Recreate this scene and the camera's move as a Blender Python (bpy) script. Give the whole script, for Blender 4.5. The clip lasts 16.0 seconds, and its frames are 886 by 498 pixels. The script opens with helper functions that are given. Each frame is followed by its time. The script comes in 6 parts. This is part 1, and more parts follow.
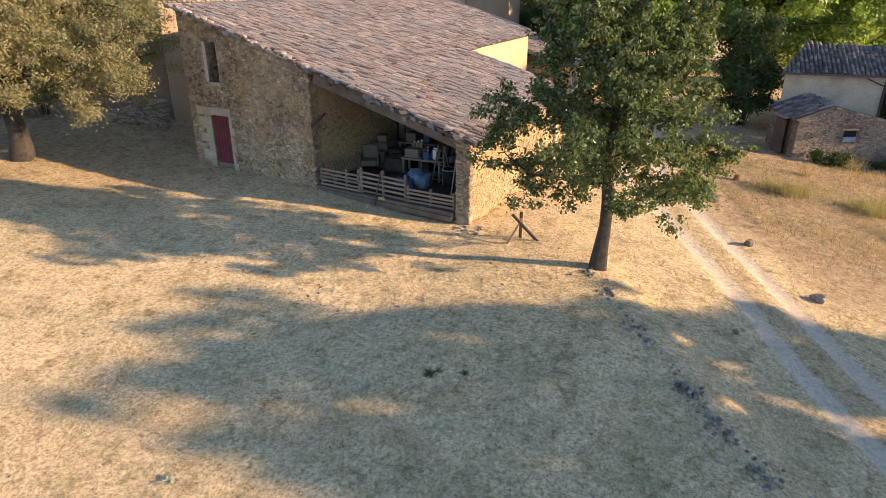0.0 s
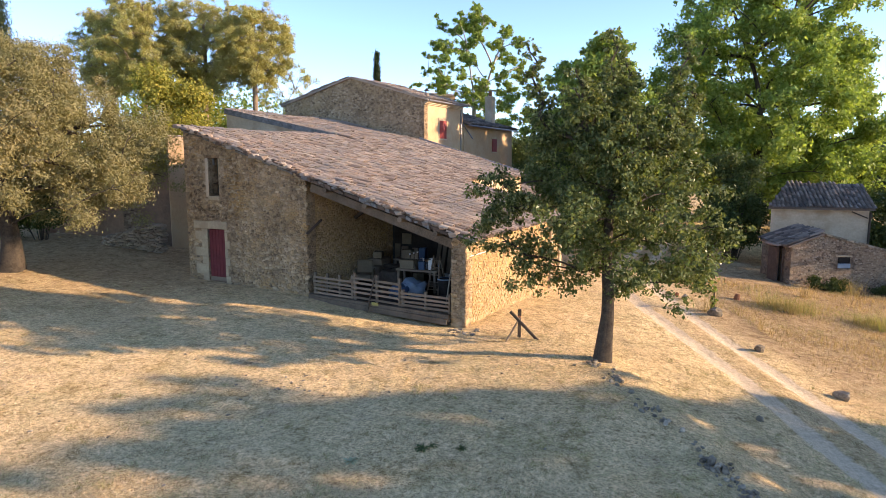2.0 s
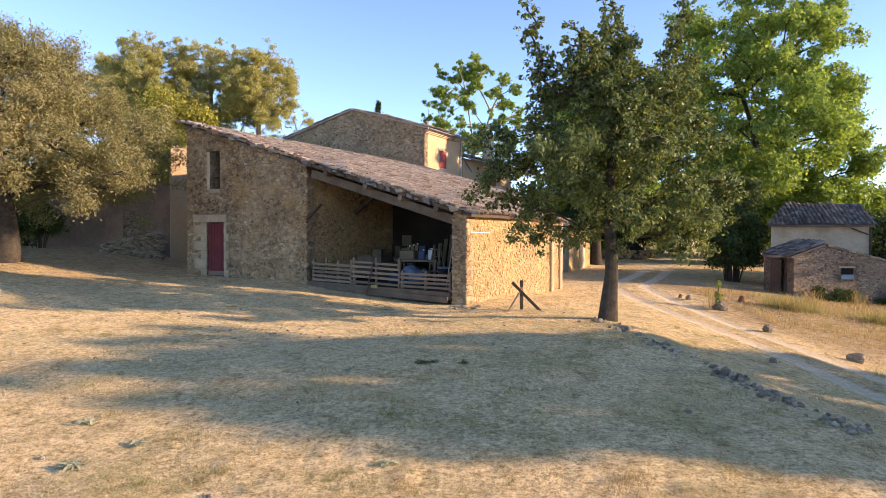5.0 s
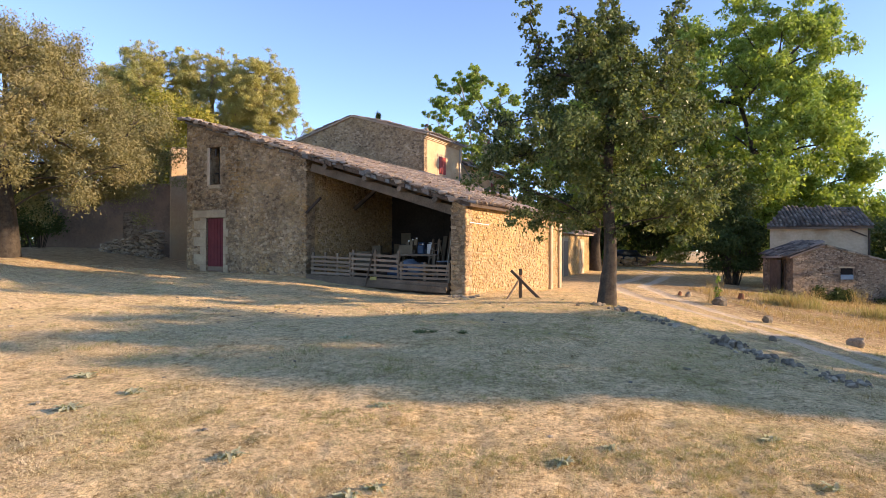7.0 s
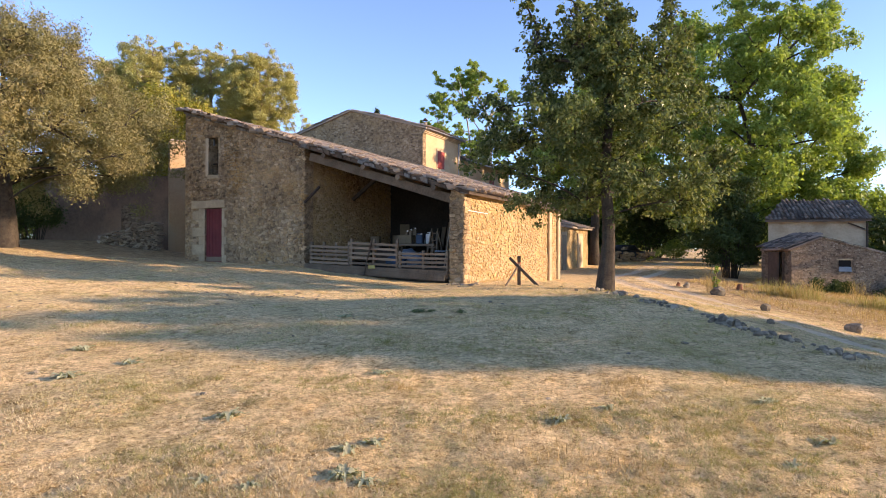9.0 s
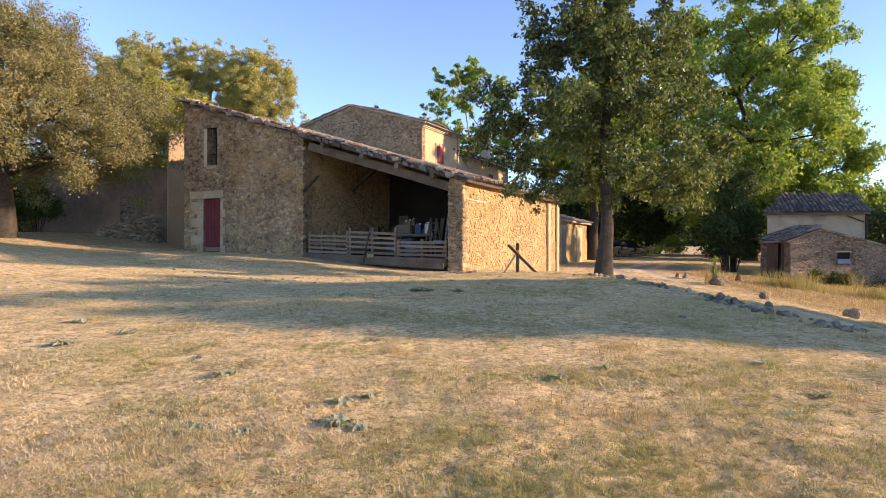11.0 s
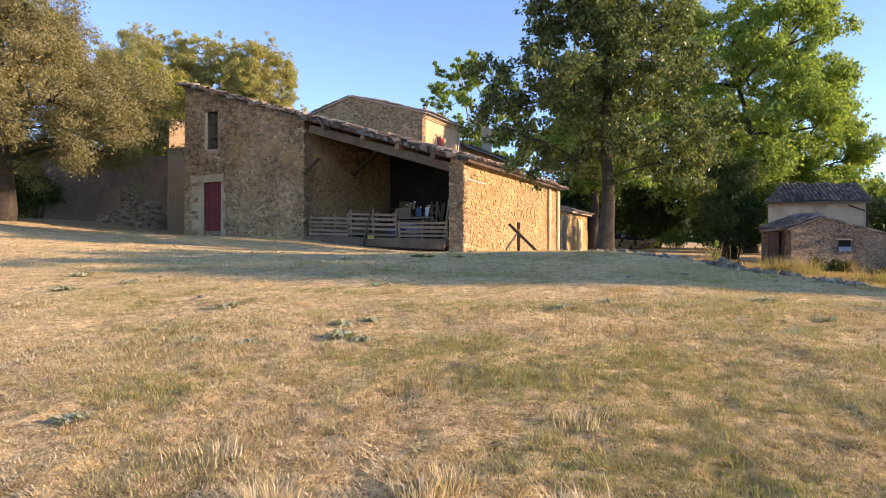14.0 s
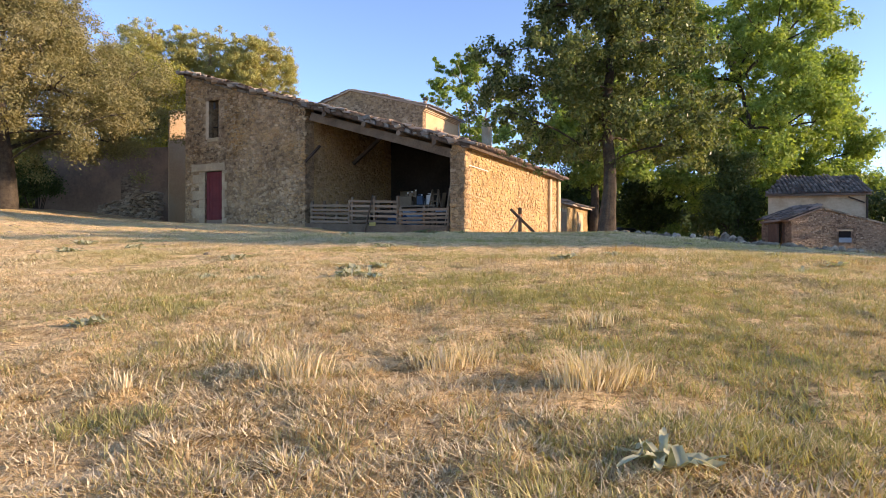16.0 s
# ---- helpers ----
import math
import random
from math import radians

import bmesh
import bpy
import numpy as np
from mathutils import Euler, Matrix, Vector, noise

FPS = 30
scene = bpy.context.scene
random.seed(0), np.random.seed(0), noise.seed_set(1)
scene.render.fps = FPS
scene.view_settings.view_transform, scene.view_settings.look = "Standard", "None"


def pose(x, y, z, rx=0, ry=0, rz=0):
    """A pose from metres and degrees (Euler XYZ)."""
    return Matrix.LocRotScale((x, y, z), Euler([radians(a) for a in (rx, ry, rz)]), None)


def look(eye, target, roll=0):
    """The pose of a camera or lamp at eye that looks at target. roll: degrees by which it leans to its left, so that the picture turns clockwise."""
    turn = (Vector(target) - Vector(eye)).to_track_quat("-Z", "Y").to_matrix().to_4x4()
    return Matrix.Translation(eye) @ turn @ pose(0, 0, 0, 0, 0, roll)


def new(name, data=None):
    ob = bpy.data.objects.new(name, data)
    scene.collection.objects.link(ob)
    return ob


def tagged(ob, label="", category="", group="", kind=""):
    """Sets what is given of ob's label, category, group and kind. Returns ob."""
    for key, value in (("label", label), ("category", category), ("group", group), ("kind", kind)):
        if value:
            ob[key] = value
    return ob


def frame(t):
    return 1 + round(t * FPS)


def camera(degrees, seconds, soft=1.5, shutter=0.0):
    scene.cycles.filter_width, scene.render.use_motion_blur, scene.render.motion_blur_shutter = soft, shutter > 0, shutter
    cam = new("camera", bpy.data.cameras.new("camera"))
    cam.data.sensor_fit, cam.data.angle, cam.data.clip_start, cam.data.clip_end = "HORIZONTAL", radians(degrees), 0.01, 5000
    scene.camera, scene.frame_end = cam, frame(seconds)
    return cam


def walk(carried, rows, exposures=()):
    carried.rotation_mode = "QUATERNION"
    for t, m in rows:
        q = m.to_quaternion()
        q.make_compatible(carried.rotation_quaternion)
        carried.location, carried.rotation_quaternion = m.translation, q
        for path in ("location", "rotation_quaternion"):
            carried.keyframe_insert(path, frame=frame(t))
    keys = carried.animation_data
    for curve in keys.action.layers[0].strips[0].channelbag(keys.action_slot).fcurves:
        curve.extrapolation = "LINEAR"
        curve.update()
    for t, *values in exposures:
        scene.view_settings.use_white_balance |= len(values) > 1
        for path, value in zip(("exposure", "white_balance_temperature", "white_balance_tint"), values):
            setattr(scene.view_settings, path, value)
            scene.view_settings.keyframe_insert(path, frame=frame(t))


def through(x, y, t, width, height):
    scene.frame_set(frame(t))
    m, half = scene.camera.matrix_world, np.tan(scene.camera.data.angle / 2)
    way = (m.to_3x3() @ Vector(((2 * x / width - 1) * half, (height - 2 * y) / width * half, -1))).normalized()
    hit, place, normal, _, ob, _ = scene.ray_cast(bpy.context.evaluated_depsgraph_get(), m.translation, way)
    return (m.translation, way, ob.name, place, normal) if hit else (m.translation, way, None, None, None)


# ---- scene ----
LENS = 69.5
cam = camera(LENS, 16.0, soft=0.65)
METRES, EYE, TILT, LEAN, TURN = 8.8, 8.8, -23.5, 0.0, 0.0
ROWS = [
    (0.0, 0.0, 0.0, 0.0, 0.0, 0.0, -0.0),
    (0.5, 0.0007, 0.0312, -0.0694, -0.21, 6.6, 0.04),
    (1.0, 0.0022, 0.0588, -0.1453, -0.27, 10.75, 0.06),
    (1.5, 0.0046, 0.0899, -0.2118, -0.3, 10.69, 0.06),
    (2.0, 0.0046, 0.1193, -0.2756, -0.32, 15.57, 0.02),
    (2.5, 0.0035, 0.1442, -0.3408, -0.35, 16.99, 0.02),
    (3.0, 0.0019, 0.1719, -0.399, -0.36, 17.51, 0.02),
    (3.5, -0.0003, 0.1967, -0.4636, -0.39, 21.18, -0.02),
    (4.0, -0.0021, 0.2223, -0.5223, -0.41, 21.14, -0.03),
    (6.5, 0.0031, 0.2944, -0.7065, -0.44, 23.65, -0.01),
    (7.0, 0.0032, 0.3007, -0.719, -0.44, 23.64, -0.01),
    (7.5, 0.0032, 0.3062, -0.7299, -0.51, 23.63, 0.02),
    (8.0, 0.0029, 0.3103, -0.7399, -0.53, 23.62, 0.03),
    (10.5, 0.0083, 0.3299, -0.7916, -0.53, 23.6, 0.08),
    (11.0, 0.0089, 0.3364, -0.8016, -0.54, 23.6, 0.08),
    (11.5, 0.0087, 0.3428, -0.812, -0.54, 23.61, 0.07),
    (12.0, 0.0081, 0.3485, -0.8227, -0.54, 23.61, 0.06),
    (12.5, 0.0071, 0.3537, -0.8346, -0.55, 23.59, 0.05),
    (13.0, 0.007, 0.359, -0.8463, -0.55, 23.59, 0.03),
    (13.5, 0.0075, 0.3639, -0.857, -0.56, 23.59, 0.03),
    (14.0, 0.0063, 0.3691, -0.8692, -0.55, 23.59, 0.03),
    (14.5, 0.0047, 0.3742, -0.8811, -0.56, 23.57, 0.05),
    (15.0, 0.0034, 0.3795, -0.8937, -0.58, 23.58, 0.05),
    (15.5, 0.002, 0.3838, -0.9061, -0.59, 23.59, 0.04),
    (16.0, -0.0018, 0.3892, -0.9183, -0.61, 23.58, 0.07),
]
EXPOSURES = [(0.0, 1.77, 7100, 15), (4.0, 1.77, 7100, 16), (6.5, 1.68, 7150, 17), (16.0, 1.68, 7150, 17)]
walk(cam, [(t, pose(0, 0, EYE, TILT, LEAN, TURN) @ pose(METRES * x, METRES * y, METRES * z, 90 + pitch, roll, yaw)) for t, x, y, z, yaw, pitch, roll in ROWS], EXPOSURES)

# ---- light: low evening sun from the side, clear sky ----
SUN_ELEV, SUN_AZ = 15.5, 101.5          # degrees above the horizon; clockwise from +y
sun_dir = Vector((math.sin(radians(SUN_AZ)) * math.cos(radians(SUN_ELEV)), math.cos(radians(SUN_AZ)) * math.cos(radians(SUN_ELEV)), math.sin(radians(SUN_ELEV))))
world = bpy.data.worlds.new("sky")
scene.world = world
world.use_nodes = True
wn = world.node_tree.nodes
sky = wn.new("ShaderNodeTexSky")
sky.sky_type, sky.sun_disc = "NISHITA", False
sky.sun_elevation, sky.sun_rotation = radians(SUN_ELEV), radians(SUN_AZ)
sky.air_density, sky.dust_density, sky.ozone_density, sky.altitude = 0.7, 0.5, 2.3, 2500
wn["Background"].inputs["Strength"].default_value = 0.15
world.node_tree.links.new(sky.outputs["Color"], wn["Background"].inputs["Color"])
sun = new("sun", bpy.data.lights.new("sun", "SUN"))
sun.data.energy, sun.data.angle, sun.data.color = 3.15, radians(0.7), (1.0, 0.78, 0.56)
sun.matrix_world = look(sun_dir * 60, (0, 0, 0))

# ---- materials ----
def node_mat(name):
    m = bpy.data.materials.new(name)
    m.use_nodes = True
    nt = m.node_tree
    return m, nt, nt.nodes["Principled BSDF"]


def tex_noise(nt, vec, scale, detail=4.0, rough=0.6):
    n = nt.nodes.new("ShaderNodeTexNoise")
    n.inputs["Scale"].default_value, n.inputs["Detail"].default_value, n.inputs["Roughness"].default_value = scale, detail, rough
    if vec:
        nt.links.new(vec, n.inputs["Vector"])
    return n.outputs["Fac"]


def ramp(nt, fac, stops):
    r = nt.nodes.new("ShaderNodeValToRGB")
    e = r.color_ramp.elements
    while len(e) < len(stops):
        e.new(0.5)
    for k, (p, c) in zip(e, stops):
        k.position, k.color = p, (c, c, c, 1) if isinstance(c, float) else (*c, 1)
    nt.links.new(fac, r.inputs["Fac"])
    return r.outputs["Color"]


def mix(nt, fac, a, b, mode="MIX"):
    n = nt.nodes.new("ShaderNodeMix")
    n.data_type, n.blend_type = "RGBA", mode
    for sock, v in ((n.inputs[0], fac), (n.inputs[6], a), (n.inputs[7], b)):
        if isinstance(v, (int, float)):
            sock.default_value = v
        elif isinstance(v, tuple):
            sock.default_value = (*v, 1)
        else:
            nt.links.new(v, sock)
    return n.outputs[2]


def bump(nt, height, strength, dist, bsdf):
    n = nt.nodes.new("ShaderNodeBump")
    n.inputs["Strength"].default_value, n.inputs["Distance"].default_value = strength, dist
    nt.links.new(height, n.inputs["Height"])
    nt.links.new(n.outputs["Normal"], bsdf.inputs["Normal"])


def position(nt):
    return nt.nodes.new("ShaderNodeNewGeometry").outputs["Position"]


def island(nt):
    return nt.nodes.new("ShaderNodeNewGeometry").outputs["Random Per Island"]


def per_object(nt):
    return nt.nodes.new("ShaderNodeObjectInfo").outputs["Random"]


def sum_random(nt):
    """Random by object and by loose piece together."""
    n = nt.nodes.new("ShaderNodeMath")
    n.operation = "ADD"
    nt.links.new(island(nt), n.inputs[0])
    nt.links.new(per_object(nt), n.inputs[1])
    f = nt.nodes.new("ShaderNodeMath")
    f.operation = "FRACT"
    nt.links.new(n.outputs[0], f.inputs[0])
    return f.outputs[0]


def weathering(nt, pos):
    """Old grey-brown grime: ragged blotches a metre across, broken up by finer ones."""
    f = mix(nt, 0.45, tex_noise(nt, pos, 0.5, 8.0, 0.75), tex_noise(nt, pos, 4.5, 6.0, 0.75))
    return ramp(nt, f, [(0.40, (0.28, 0.245, 0.21)), (0.5, (0.88, 0.85, 0.8)), (0.62, (1.28, 1.24, 1.15))])


def mottled(name, dark, light, scale, rough=0.9, fine=14.0, bump_d=0.01, random=None, stain=None, stain_scale=0.5, bump_scale=None, grime=0.0):
    """Two-scale mottled surface. random: three colours chosen piece by piece; stain: a third colour in large patches."""
    m, nt, b = node_mat(name)
    pos = position(nt)
    f = mix(nt, 0.45, tex_noise(nt, pos, scale, 6.0, 0.65), tex_noise(nt, pos, fine, 5.0, 0.7))
    col = ramp(nt, f, [(0.33, dark), (0.68, light)])
    if random:
        piece = ramp(nt, sum_random(nt), [(i / (len(random) - 1), c) for i, c in enumerate(random)])
        col = mix(nt, 0.6, col, piece)
    if stain:
        patch = ramp(nt, tex_noise(nt, pos, stain_scale, 5.0, 0.7), [(0.48, 0.0), (0.62, 1.0)])
        col = mix(nt, patch, col, stain)
    if grime:
        col = mix(nt, grime, col, weathering(nt, pos), "MULTIPLY")
    nt.links.new(col, b.inputs["Base Color"])
    b.inputs["Roughness"].default_value = rough
    b.inputs["Specular IOR Level"].default_value = 0.25
    bump(nt, tex_noise(nt, pos, bump_scale or fine, 6.0, 0.7), 0.8, bump_d, b)
    return m


def leaf_mat(name, dark, mid, light, through=0.35, rough=0.45, dry=None):
    m, nt, b = node_mat(name)
    r = island(nt)
    col = ramp(nt, r, [(0.0, dark), (0.5, mid), (1.0, light)])
    pos = position(nt)
    col = mix(nt, ramp(nt, tex_noise(nt, pos, 0.9, 3.0), [(0.42, 0.0), (0.6, 0.7)]), col, mid)
    if dry:
        col = mix(nt, ramp(nt, tex_noise(nt, pos, 0.35, 4.0), [(0.5, 0.0), (0.62, 0.8)]), col, dry)
    nt.links.new(col, b.inputs["Base Color"])
    b.inputs["Roughness"].default_value, b.inputs["Specular IOR Level"].default_value = rough, 0.14
    t = nt.nodes.new("ShaderNodeBsdfTranslucent")
    nt.links.new(mix(nt, 1.0, col, (1.0, 1.0, 0.45), "MULTIPLY"), t.inputs["Color"])
    s = nt.nodes.new("ShaderNodeMixShader")
    s.inputs[0].default_value = through
    nt.links.new(b.outputs[0], s.inputs[1])
    nt.links.new(t.outputs[0], s.inputs[2])
    nt.links.new(s.outputs[0], nt.nodes["Material Output"].inputs["Surface"])
    return m


def plain(name, colour, rough=0.6, metal=0.0, fine=20.0):
    dark = tuple(c * 0.72 for c in colour)
    m = mottled(name, dark, colour, 3.0, rough, fine, 0.002)
    m.node_tree.nodes["Principled BSDF"].inputs["Metallic"].default_value = metal
    return m


def rubble_mat(name, mortar, stones, cell=3.4, lime=None):
    """Rubble bedded in lime mortar: uneven cells between the real stones, with stains."""
    m, nt, b = node_mat(name)
    pos = position(nt)
    squash = nt.nodes.new("ShaderNodeMapping")
    squash.inputs["Scale"].default_value = (1, 1, 1.7)
    nt.links.new(pos, squash.inputs["Vector"])
    warp = nt.nodes.new("ShaderNodeVectorMath")
    warp.operation = "ADD"
    nz = nt.nodes.new("ShaderNodeTexNoise")
    nz.inputs["Scale"].default_value = 2.5
    nt.links.new(squash.outputs[0], nz.inputs["Vector"])
    sc = nt.nodes.new("ShaderNodeVectorMath")
    sc.operation = "SCALE"
    sc.inputs[3].default_value = 0.22
    nt.links.new(nz.outputs["Color"], sc.inputs[0])
    nt.links.new(squash.outputs[0], warp.inputs[0])
    nt.links.new(sc.outputs[0], warp.inputs[1])
    v1 = nt.nodes.new("ShaderNodeTexVoronoi")
    v1.feature = "DISTANCE_TO_EDGE"
    v1.inputs["Scale"].default_value = cell
    v2 = nt.nodes.new("ShaderNodeTexVoronoi")
    v2.inputs["Scale"].default_value = cell
    for v in (v1, v2):
        nt.links.new(warp.outputs[0], v.inputs["Vector"])
    cut = nt.nodes.new("ShaderNodeSeparateColor")
    nt.links.new(v2.outputs["Color"], cut.inputs[0])
    stone = ramp(nt, cut.outputs[0], [(i / (len(stones) - 1), c) for i, c in enumerate(stones)])
    edge = ramp(nt, v1.outputs["Distance"], [(0.02, 0.0), (0.09, 1.0)])
    col = mix(nt, edge, mortar, stone)
    col = mix(nt, 0.22, col, ramp(nt, tex_noise(nt, pos, 9.0, 6.0, 0.75), [(0.3, tuple(c * 0.55 for c in mortar)), (0.7, tuple(min(1, c * 1.25) for c in mortar))]))
    if lime:
        col = mix(nt, ramp(nt, tex_noise(nt, pos, 0.55, 5.0, 0.7), [(0.5, 0.0), (0.66, 0.6)]), col, lime)
    col = mix(nt, 0.65, col, weathering(nt, pos), "MULTIPLY")
    nt.links.new(col, b.inputs["Base Color"])
    b.inputs["Roughness"].default_value, b.inputs["Specular IOR Level"].default_value = 0.95, 0.15
    h = mix(nt, 0.35, edge, tex_noise(nt, pos, 16.0, 6.0, 0.7))
    bump(nt, h, 1.0, 0.06, b)
    return m


M = {}
M["stone"] = mottled("field_stone", (0.18, 0.125, 0.078), (0.6, 0.44, 0.27), 2.2, 0.95, 18.0, 0.02, random=[(0.15, 0.11, 0.075), (0.58, 0.41, 0.235), (0.42, 0.28, 0.15), (0.68, 0.54, 0.37), (0.25, 0.18, 0.125), (0.52, 0.37, 0.215), (0.35, 0.245, 0.15), (0.44, 0.35, 0.255)], stain=(0.43, 0.275, 0.125), stain_scale=0.45, grime=0.9)
M["ochre_stone"] = mottled("ochre_stone", (0.26, 0.175, 0.09), (0.50, 0.36, 0.20), 2.2, 0.95, 18.0, 0.02, random=[(0.32, 0.22, 0.12), (0.50, 0.36, 0.20), (0.42, 0.28, 0.14), (0.56, 0.43, 0.27)])
M["rubble"] = rubble_mat("rubble_wall", (0.4, 0.285, 0.17), [(0.10, 0.08, 0.06), (0.48, 0.35, 0.215), (0.22, 0.17, 0.12), (0.58, 0.46, 0.32), (0.34, 0.24, 0.15)], 4.6, (0.40, 0.28, 0.15))
M["ochre_rubble"] = rubble_mat("ochre_rubble_wall", (0.52, 0.37, 0.18), [(0.34, 0.23, 0.12), (0.5, 0.36, 0.19), (0.42, 0.30, 0.16)], 3.6, (0.56, 0.40, 0.19))
M["yellow_render"] = rubble_mat("worn_yellow_render", (0.53, 0.365, 0.175), [(0.40, 0.27, 0.135), (0.5, 0.35, 0.175), (0.36, 0.25, 0.135), (0.55, 0.4, 0.22)], 5.2, (0.55, 0.385, 0.18))
M["grey_stone"] = mottled("grey_field_stone", (0.1, 0.078, 0.058), (0.34, 0.27, 0.195), 2.6, 0.95, 18.0, 0.02, random=[(0.11, 0.088, 0.07), (0.38, 0.295, 0.205), (0.25, 0.195, 0.14), (0.46, 0.375, 0.275), (0.18, 0.14, 0.105)])
M["grey_rubble"] = rubble_mat("grey_rubble_wall", (0.27, 0.21, 0.155), [(0.11, 0.085, 0.065), (0.36, 0.275, 0.20), (0.20, 0.155, 0.115)], 6.0)
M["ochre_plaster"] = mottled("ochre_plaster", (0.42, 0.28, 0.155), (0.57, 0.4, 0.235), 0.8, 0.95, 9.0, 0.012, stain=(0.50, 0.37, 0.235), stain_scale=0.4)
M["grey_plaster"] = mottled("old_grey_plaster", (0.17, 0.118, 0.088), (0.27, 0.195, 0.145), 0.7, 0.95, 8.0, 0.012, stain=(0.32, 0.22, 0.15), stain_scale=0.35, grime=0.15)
M["pale_plaster"] = mottled("pale_plaster", (0.42, 0.325, 0.215), (0.62, 0.50, 0.345), 0.8, 0.95, 8.0, 0.012, stain=(0.40, 0.29, 0.18), stain_scale=0.45)
M["dressed"] = mottled("dressed_stone", (0.30, 0.235, 0.15), (0.54, 0.43, 0.28), 1.6, 0.9, 15.0, 0.015, stain=(0.34, 0.26, 0.17), stain_scale=1.2)
M["tile"] = mottled("clay_tile", (0.15, 0.108, 0.08), (0.44, 0.33, 0.245), 1.2, 0.92, 16.0, 0.008, random=[(0.11, 0.088, 0.07), (0.43, 0.315, 0.23), (0.62, 0.52, 0.4), (0.27, 0.2, 0.15), (0.47, 0.4, 0.32), (0.17, 0.14, 0.115), (0.5, 0.37, 0.27)], stain=(0.28, 0.245, 0.205), stain_scale=0.5)
# Extra dark, so the colour stands in for shade between tile rows.
M["shaded_tile_bed"] = mottled("shade_dark_channel", (0.045, 0.033, 0.026), (0.13, 0.095, 0.072), 1.5, 0.95, 14.0, 0.01)
M["dark_tile"] = mottled("lichened_clay_tile", (0.05, 0.043, 0.037), (0.18, 0.15, 0.12), 1.2, 0.9, 16.0, 0.008, random=[(0.06, 0.05, 0.045), (0.16, 0.13, 0.11), (0.38, 0.31, 0.25), (0.23, 0.17, 0.13), (0.10, 0.085, 0.07)])
M["wood"] = mottled("weathered_wood", (0.1, 0.074, 0.05), (0.25, 0.19, 0.13), 3.0, 0.85, 30.0, 0.004, random=[(0.12, 0.09, 0.063), (0.28, 0.21, 0.148), (0.19, 0.143, 0.1)])
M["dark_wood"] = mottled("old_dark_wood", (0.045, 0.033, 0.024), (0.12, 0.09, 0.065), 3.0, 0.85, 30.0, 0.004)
M["shed_wood"] = mottled("reddish_shed_boards", (0.05, 0.034, 0.026), (0.14, 0.095, 0.07), 3.0, 0.85, 30.0, 0.004)
M["verge_clay"] = mottled("broken_clay_and_soil", (0.05, 0.036, 0.027), (0.2, 0.14, 0.1), 3.0, 0.95, 20.0, 0.02)
# Earth made darker than the ground to stand in for shade.
M["earth"] = mottled("shade_darkened_earth", (0.035, 0.026, 0.019), (0.1, 0.075, 0.054), 1.5, 0.95, 12.0, 0.015)
# Near-black, so the colour itself carries the shade inside the bay.
M["shadow_dark"] = mottled("shade_darkened_plaster", (0.018, 0.015, 0.013), (0.055, 0.045, 0.036), 0.9, 0.95, 9.0, 0.01)
M["beam_wood"] = mottled("brown_beam_wood", (0.06, 0.045, 0.031), (0.2, 0.15, 0.105), 2.0, 0.9, 25.0, 0.006)
M["red_paint"] = mottled("oxblood_paint", (0.10, 0.018, 0.02), (0.17, 0.032, 0.035), 2.0, 0.7, 25.0, 0.002)
M["red_shutter"] = mottled("red_shutter_paint", (0.22, 0.035, 0.03), (0.32, 0.06, 0.05), 2.0, 0.7, 25.0, 0.002)
M["iron"] = plain("rusty_iron", (0.07, 0.05, 0.04), 0.7, 0.5)
M["zinc"] = plain("grey_zinc", (0.32, 0.32, 0.33), 0.5, 0.7)
M["white"] = plain("white_paint", (0.75, 0.74, 0.70), 0.6)
M["blue"] = plain("faded_blue_plastic", (0.045, 0.085, 0.15), 0.5)
M["pale_blue"] = plain("pale_blue_plastic", (0.2, 0.27, 0.34), 0.5)
M["yellow"] = plain("yellow_plastic", (0.36, 0.32, 0.10), 0.5)
M["orange"] = plain("orange_paint", (0.6, 0.2, 0.08), 0.6)
# Cardboard toned down so clutter in the bay reads as shaded.
M["card"] = plain("shade_toned_cardboard", (0.24, 0.185, 0.12), 0.9)
M["car_paint"] = plain("dark_car_paint", (0.02, 0.022, 0.026), 0.3)
M["car_glass"] = plain("car_glass", (0.02, 0.025, 0.03), 0.05)
# Black for tyres and for openings whose darkness is painted.
M["black"] = plain("tyre_and_shade_black", (0.012, 0.011, 0.01), 0.9)
M["terracotta"] = plain("terracotta", (0.26, 0.12, 0.065), 0.85)
M["bark"] = mottled("grey_bark", (0.022, 0.018, 0.014), (0.105, 0.085, 0.064), 5.0, 0.95, 26.0, 0.05)
M["pale_bark"] = mottled("pale_bark", (0.22, 0.19, 0.15), (0.42, 0.38, 0.3), 3.0, 0.95, 18.0, 0.02)
M["pine_bark"] = mottled("pine_bark", (0.13, 0.09, 0.06), (0.33, 0.24, 0.16), 3.0, 0.95, 18.0, 0.03)
M["rock"] = mottled("limestone", (0.04, 0.036, 0.028), (0.46, 0.4, 0.31), 9.0, 0.95, 34.0, 0.03, random=[(0.07, 0.06, 0.048), (0.42, 0.36, 0.28), (0.13, 0.11, 0.085), (0.26, 0.225, 0.175), (0.55, 0.48, 0.38)], grime=0.7)
M["lichen_mortar"] = mottled("lichened_mortar", (0.07, 0.065, 0.06), (0.32, 0.30, 0.27), 2.8, 0.95, 15.0, 0.02)
M["leaf_oak"] = leaf_mat("holm_oak_leaves", (0.175, 0.162, 0.08), (0.26, 0.238, 0.118), (0.37, 0.335, 0.175), 0.45, 0.55, (0.33, 0.28, 0.145))
